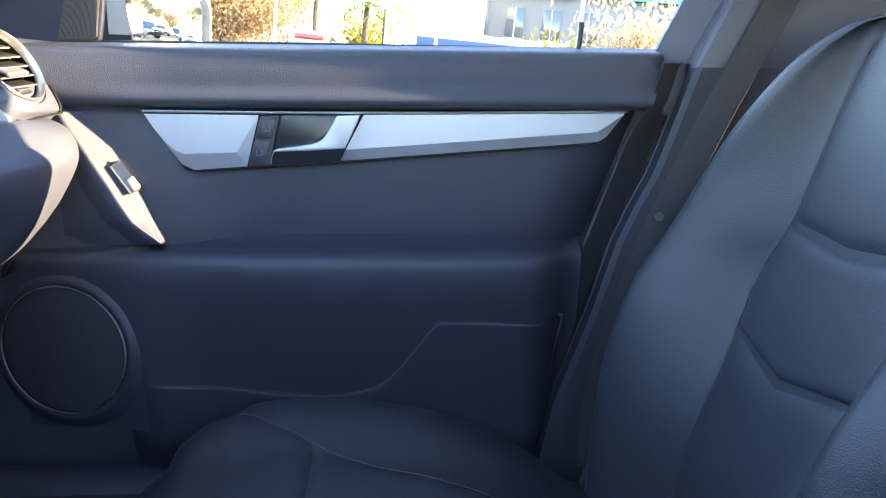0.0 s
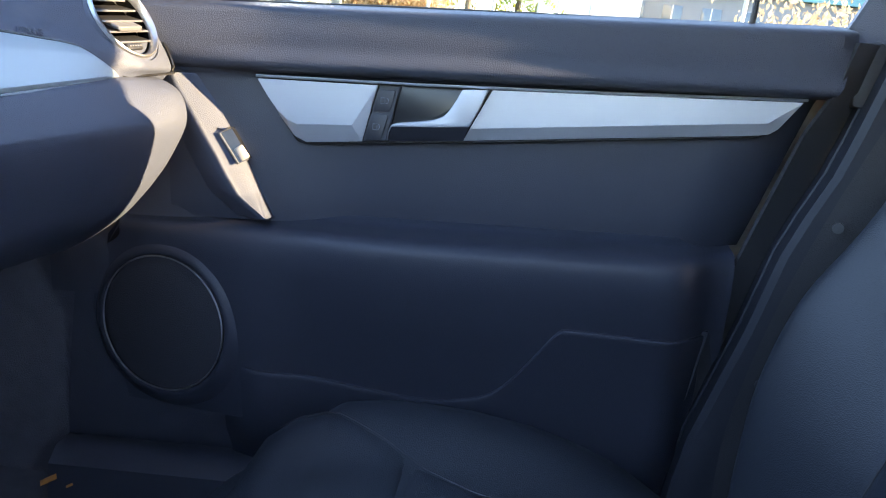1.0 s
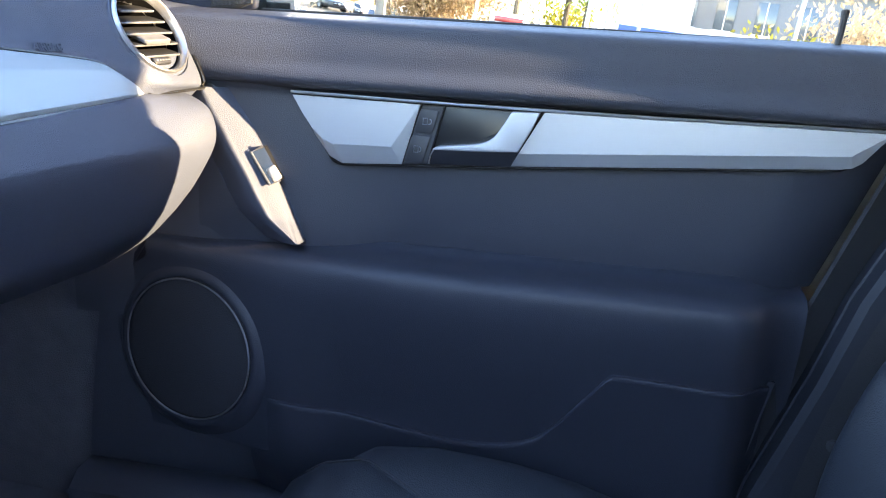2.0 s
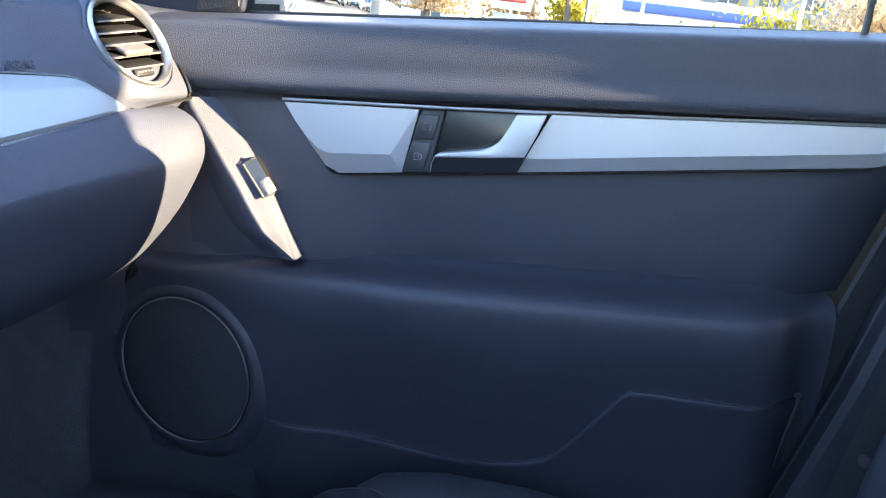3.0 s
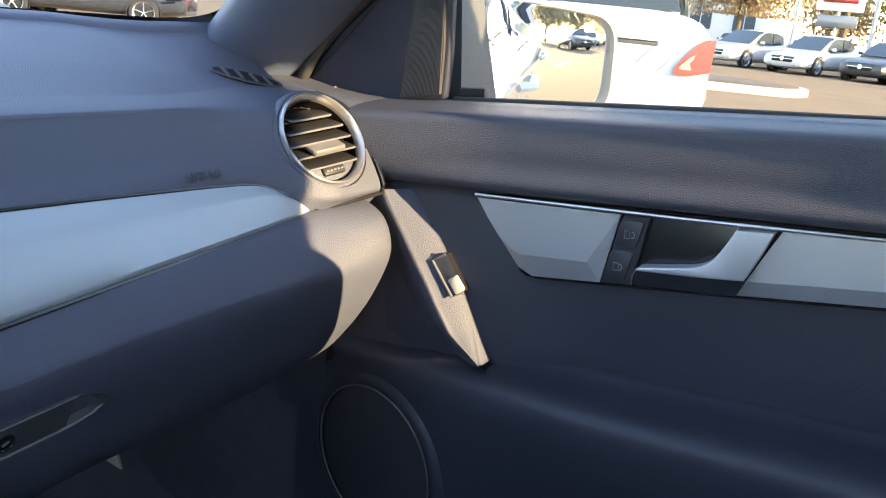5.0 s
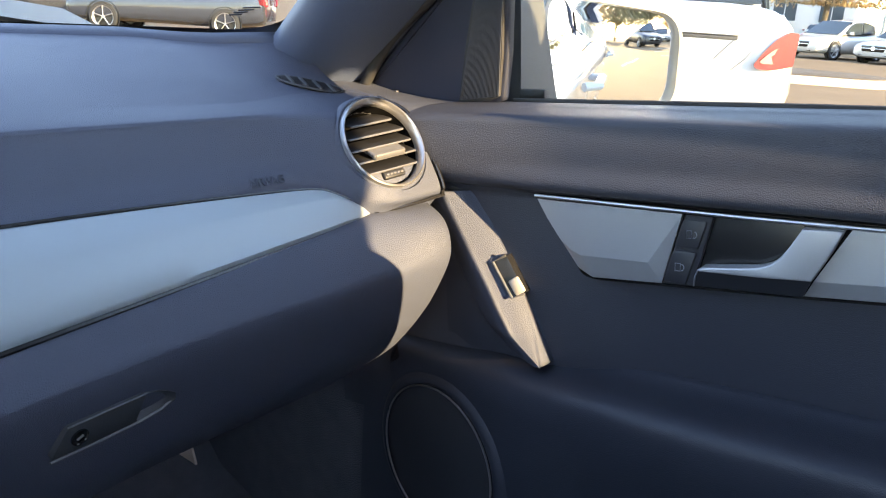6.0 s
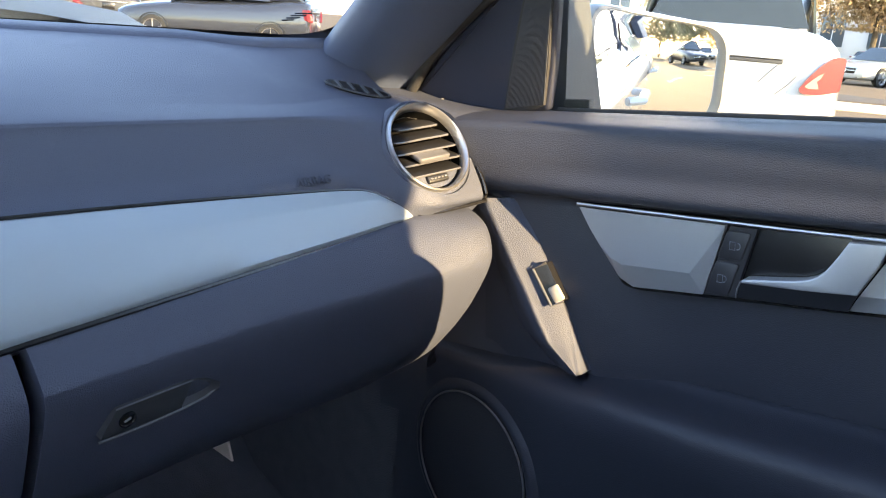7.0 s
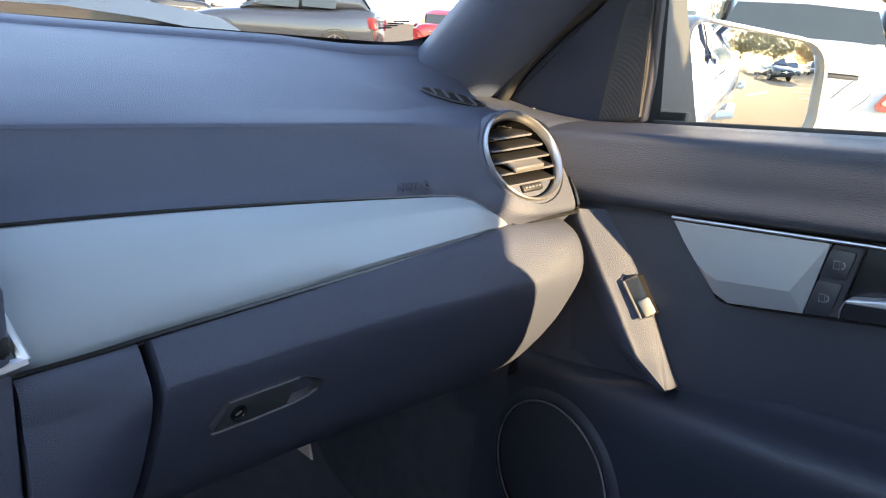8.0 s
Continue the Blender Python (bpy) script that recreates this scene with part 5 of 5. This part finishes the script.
def tree(label, at, height, spread, leaf, seed, n=2600, size=0.22):
    rnd = random.Random(seed)
    ob = thing("tree", label, "tree", pose(*at, 0))
    limbs = [tube([(0, 0, -0.1), (0.08, 0.02, height * 0.25), (0.0, 0.1, height * 0.5)], 0.035 * height * 0.5, 8)]
    tips = []
    for k in range(9):
        a, r = rnd.uniform(0, 6.28), spread * rnd.uniform(0.35, 0.9)
        z0 = height * rnd.uniform(0.25, 0.5)
        tip = (r * math.cos(a), r * math.sin(a), height * rnd.uniform(0.55, 0.95))
        mid = (tip[0] * 0.45, tip[1] * 0.45, (z0 + tip[2]) * 0.55)
        limbs.append(tube([(0, 0.03, z0), mid, tip], 0.012 * height * 0.5, 5))
        tips += [tip, mid]
    part("trunk", joined(*limbs), BARK, ob, "brown trunk and limbs")
    vs, fs = [], []
    for k in range(n):
        c = tips[rnd.randrange(len(tips))]
        g = spread * 0.34
        p = Vector((c[0] + rnd.gauss(0, g), c[1] + rnd.gauss(0, g), max(height * 0.28, c[2] + rnd.gauss(0, g * 0.75))))
        e = Euler((rnd.uniform(0, 6.28), rnd.uniform(0, 6.28), rnd.uniform(0, 6.28))).to_matrix()
        s = size * rnd.uniform(0.6, 1.5)
        i = len(vs)
        vs += [p + e @ Vector(q) for q in ((-s, 0, 0), (0, -0.45 * s, 0.1 * s), (s, 0, 0), (0, 0.45 * s, 0.1 * s))]
        fs.append((i, i + 1, i + 2, i + 3))
    me = bpy.data.meshes.new("crown")
    me.from_pydata(vs, [], fs)
    me.materials.append(leaf)
    c = new("crown", me)
    c.parent = ob
    return ob


tree("autumn tree with thinning yellow-brown leaves", (-10.5, 52), 9.0, 4.6, AUTUMN, 1, 40000, 0.11)
tree("autumn tree with thinning yellow-brown leaves", (-17.5, 50), 8.0, 4.2, AUTUMN, 2, 30000, 0.11)
tree("autumn tree with thinning yellow-brown leaves", (13.2, 40), 5.4, 3.4, AUTUMN, 3, 3600, 0.16)
tree("autumn tree with thinning yellow-brown leaves", (8.5, 43), 4.0, 2.4, YELLOW, 4, 1800, 0.15)
tree("yellow-green shrub tree beside the palms", (-1.6, 55), 5.2, 1.7, YELLOW, 5, 1800, 0.16)
tree("yellow-green shrub tree beside the palms", (5.6, 52), 4.6, 1.6, YELLOW, 6, 1500, 0.16)
tree("small olive tree at the lot's edge", (-5.2, 58), 5.0, 2.4, AUTUMN, 7, 1800, 0.18)
for k in range(12):
    tree("far tree in a row along the lot", (62 + 3.0 * math.sin(k * 2.1), -6 + 6.2 * k), 7.0 + 1.8 * math.sin(k * 1.7), 4.6, OLIVE if k % 3 else AUTUMN, 20 + k, 9000, 0.14)


def palm(at, height, seed):
    rnd = random.Random(seed)
    ob = thing("palm_tree", "tall palm with a ringed trunk and drooping fronds", "palm tree", pose(*at, 0))
    part("trunk", tube([(0.06 * math.sin(z), 0, z) for z in np.linspace(-0.1, height, 14)], 0.17, 9), BARK, ob)
    for k in range(16):
        a, lift = 2 * math.pi * k / 16 + rnd.uniform(-0.15, 0.15), rnd.uniform(-0.3, 1.2)
        L = rnd.uniform(2.0, 2.6)
        bms = bmesh.new()
        spine = [Vector((math.cos(a) * L * s, math.sin(a) * L * s, height + lift * s * 1.4 - 1.7 * s * s)) for s in np.linspace(0, 1, 12)]
        side = Vector((-math.sin(a), math.cos(a), 0))
        for i in range(1, 11):
            p, q = spine[i], spine[i + 1]
            w = 0.62 * math.sin(math.pi * (i / 12) ** 0.7)
            for s in (1, -1):
                tipp = p + side * s * w + (q - p) * 1.2 - Vector((0, 0, 0.35 * w))
                bms.faces.new([bms.verts.new(v) for v in (p, tipp, p + (q - p) * 0.55)])
        me = bpy.data.meshes.new("frond")
        bms.to_mesh(me)
        bms.free()
        me.materials.append(GREEN)
        f = new("frond", me)
        f.parent = ob
    return ob


palm((-4.3, 47), 6.4, 1)
palm((-1.6, 50), 6.0, 2)
palm((-0.4, 49), 5.6, 3)


def pole(at, height, lamp=True):
    ob = thing("street_lamp", "tall pale lamp post on the car park", "lamp post", pose(*at, 0))
    part("post", tube([(0, 0, 0), (0, 0, height)], 0.09, 10), POLE, ob)
    part("footing", tube([(0, 0, 0), (0, 0, 0.6)], 0.26, 14), CONCRETE, ob, "concrete footing")
    if lamp:
        part("lamp_head", box(0.7, 0.35, 0.12, 0.03, pose(0.3, 0, height)), POLE, ob)
    return ob


for at, hgt in (((-2.5, 40), 8), ((-5.9, 42), 7.5), ((0.4, 29), 9), ((2.1, 40), 8), ((8.6, 38), 6.2), ((-0.3, 36), 8)):
    pole(at, hgt)

# ---- buildings beyond the lot ----
GREYWALL = mat("grey_render", (0.17, 0.175, 0.18), 0.9, grain=8, bump=0.2, vary=0.08, blotch=0.4)
PALEWALL = mat("pale_render", (0.62, 0.60, 0.56), 0.9, grain=8, bump=0.2, vary=0.05, blotch=0.4)
GREENROOF = mat("green_metal_roof", (0.06, 0.20, 0.15), 0.5, 0.2, vary=0.1, blotch=0.5)
BLUEBAND = mat("blue_fascia", (0.03, 0.08, 0.32), 0.5, vary=0.05)
ROOMGLASS = mat("building_glass", (0.07, 0.09, 0.10), 0.08, vary=0.3, blotch=0.3, spec=0.8)


def building(name, label, at, turn, w, d, h, wall, storeys, bays, roof=None, band=None, win=(0.5, 0.5)):
    ob = thing(name, label, "building", pose(*at, 0, 0, 0, turn))
    part("wall", box(w, d, h, 0.05, pose(0, d / 2, h / 2)), wall, ob)
    for j in range(storeys):
        for i in range(bays):
            bw, bh = w / bays, h / storeys
            x, z = -w / 2 + bw * (i + 0.5), bh * (j + 0.52)
            wdw = part("window", box(bw * win[0], 0.12, bh * win[1], 0.02, pose(x, -0.02, z)), ROOMGLASS, ob)
            part("frame", joined(box(bw * win[0] + 0.16, 0.10, 0.12, 0, pose(x, -0.05, z - bh * win[1] / 2)), box(0.08, 0.10, bh * win[1], 0, pose(x, -0.05, z))), PALEWALL, wdw)
    if roof:
        prof = [(-0.6, h), (d * 0.5, h + 0.26 * d), (d + 0.6, h)]
        part("roof", loft([[(sx * (w / 2 + 0.5), y, z) for y, z in prof] for sx in (-1, 1)], True, True), roof, ob)
        for k in range(3):
            x = -w / 2 + w * (k + 0.5) / 3
            part("gable", loft([[(x - 1.6, -0.5, h - 0.2), (x, -0.5, h + 1.9), (x + 1.6, -0.5, h - 0.2)], [(x - 1.6, 3.5, h - 0.2), (x, 3.5, h + 1.9), (x + 1.6, 3.5, h - 0.2)]], True, True), roof, ob)
    if band:
        part("fascia", box(w + 0.2, 0.3, h * 0.11, 0.02, pose(0, -0.1, h * 0.86)), band, ob, "blue band")
    return ob


building("hotel_building", "large grey building with a green metal roof", (24.5, 60), -17, 40, 12, 9.4, GREYWALL, 2, 14, GREENROOF)
building("tower_building", "grey corner tower of the large building", (24.5, 57), -17, 4.5, 4.5, 11.0, GREYWALL, 3, 2, GREENROOF)
building("low_showroom", "long white low building with a blue band", (5.8, 47), -6, 8.6, 6, 4.55, PALEWALL, 1, 6, None, BLUEBAND, (0.5, 0.3))
building("white_block", "pale building behind the palms", (3.9, 57), 4, 4.8, 8, 11, PALEWALL, 2, 1, None, None, (0.12, 0.2))
building("far_hall", "long pale hall at the edge of the lot", (-30, 75), 12, 34, 12, 6.0, PALEWALL, 1, 9)
sign = thing("sign_board", "tall red and white roadside sign with dark lettering bars", "sign", pose(-4.6, 46.5, 0))
part("post", tube([(0, 0, 0), (0, 0, 4.0)], 0.10, 8), POLE, sign)
board = part("board", box(2.2, 0.2, 0.9, 0.03, pose(0, 0, 3.3)), PALEWALL, sign, "white board")
part("red_bar", box(1.6, 0.06, 0.28, 0.01, pose(0, -0.13, 3.4)), REDP, board)
part("dark_board", box(1.9, 0.2, 0.6, 0.03, pose(0, 0, 2.35)), GREY, sign)

# two orange pieces painting sunlit bits on the footwell carpet
for x, y, z, s in ((-0.648, 1.000, 0.374, 0.010), (-0.620, 1.000, 0.369, 0.004)):
    bm = pillow(CAR @ pose(x, y, z, 12, -20, 30), s * 2, s, s * 0.3, 2, 6, 0.001)
    tagged(part("orange_glint", bm, mat("orange_glint", (0.55, 0.22, 0.06), 0.7, vary=0.3, blotch=60), None), "small orange piece standing in for a sunlit bit of carpet", "leaf", "leaves on the carpet")
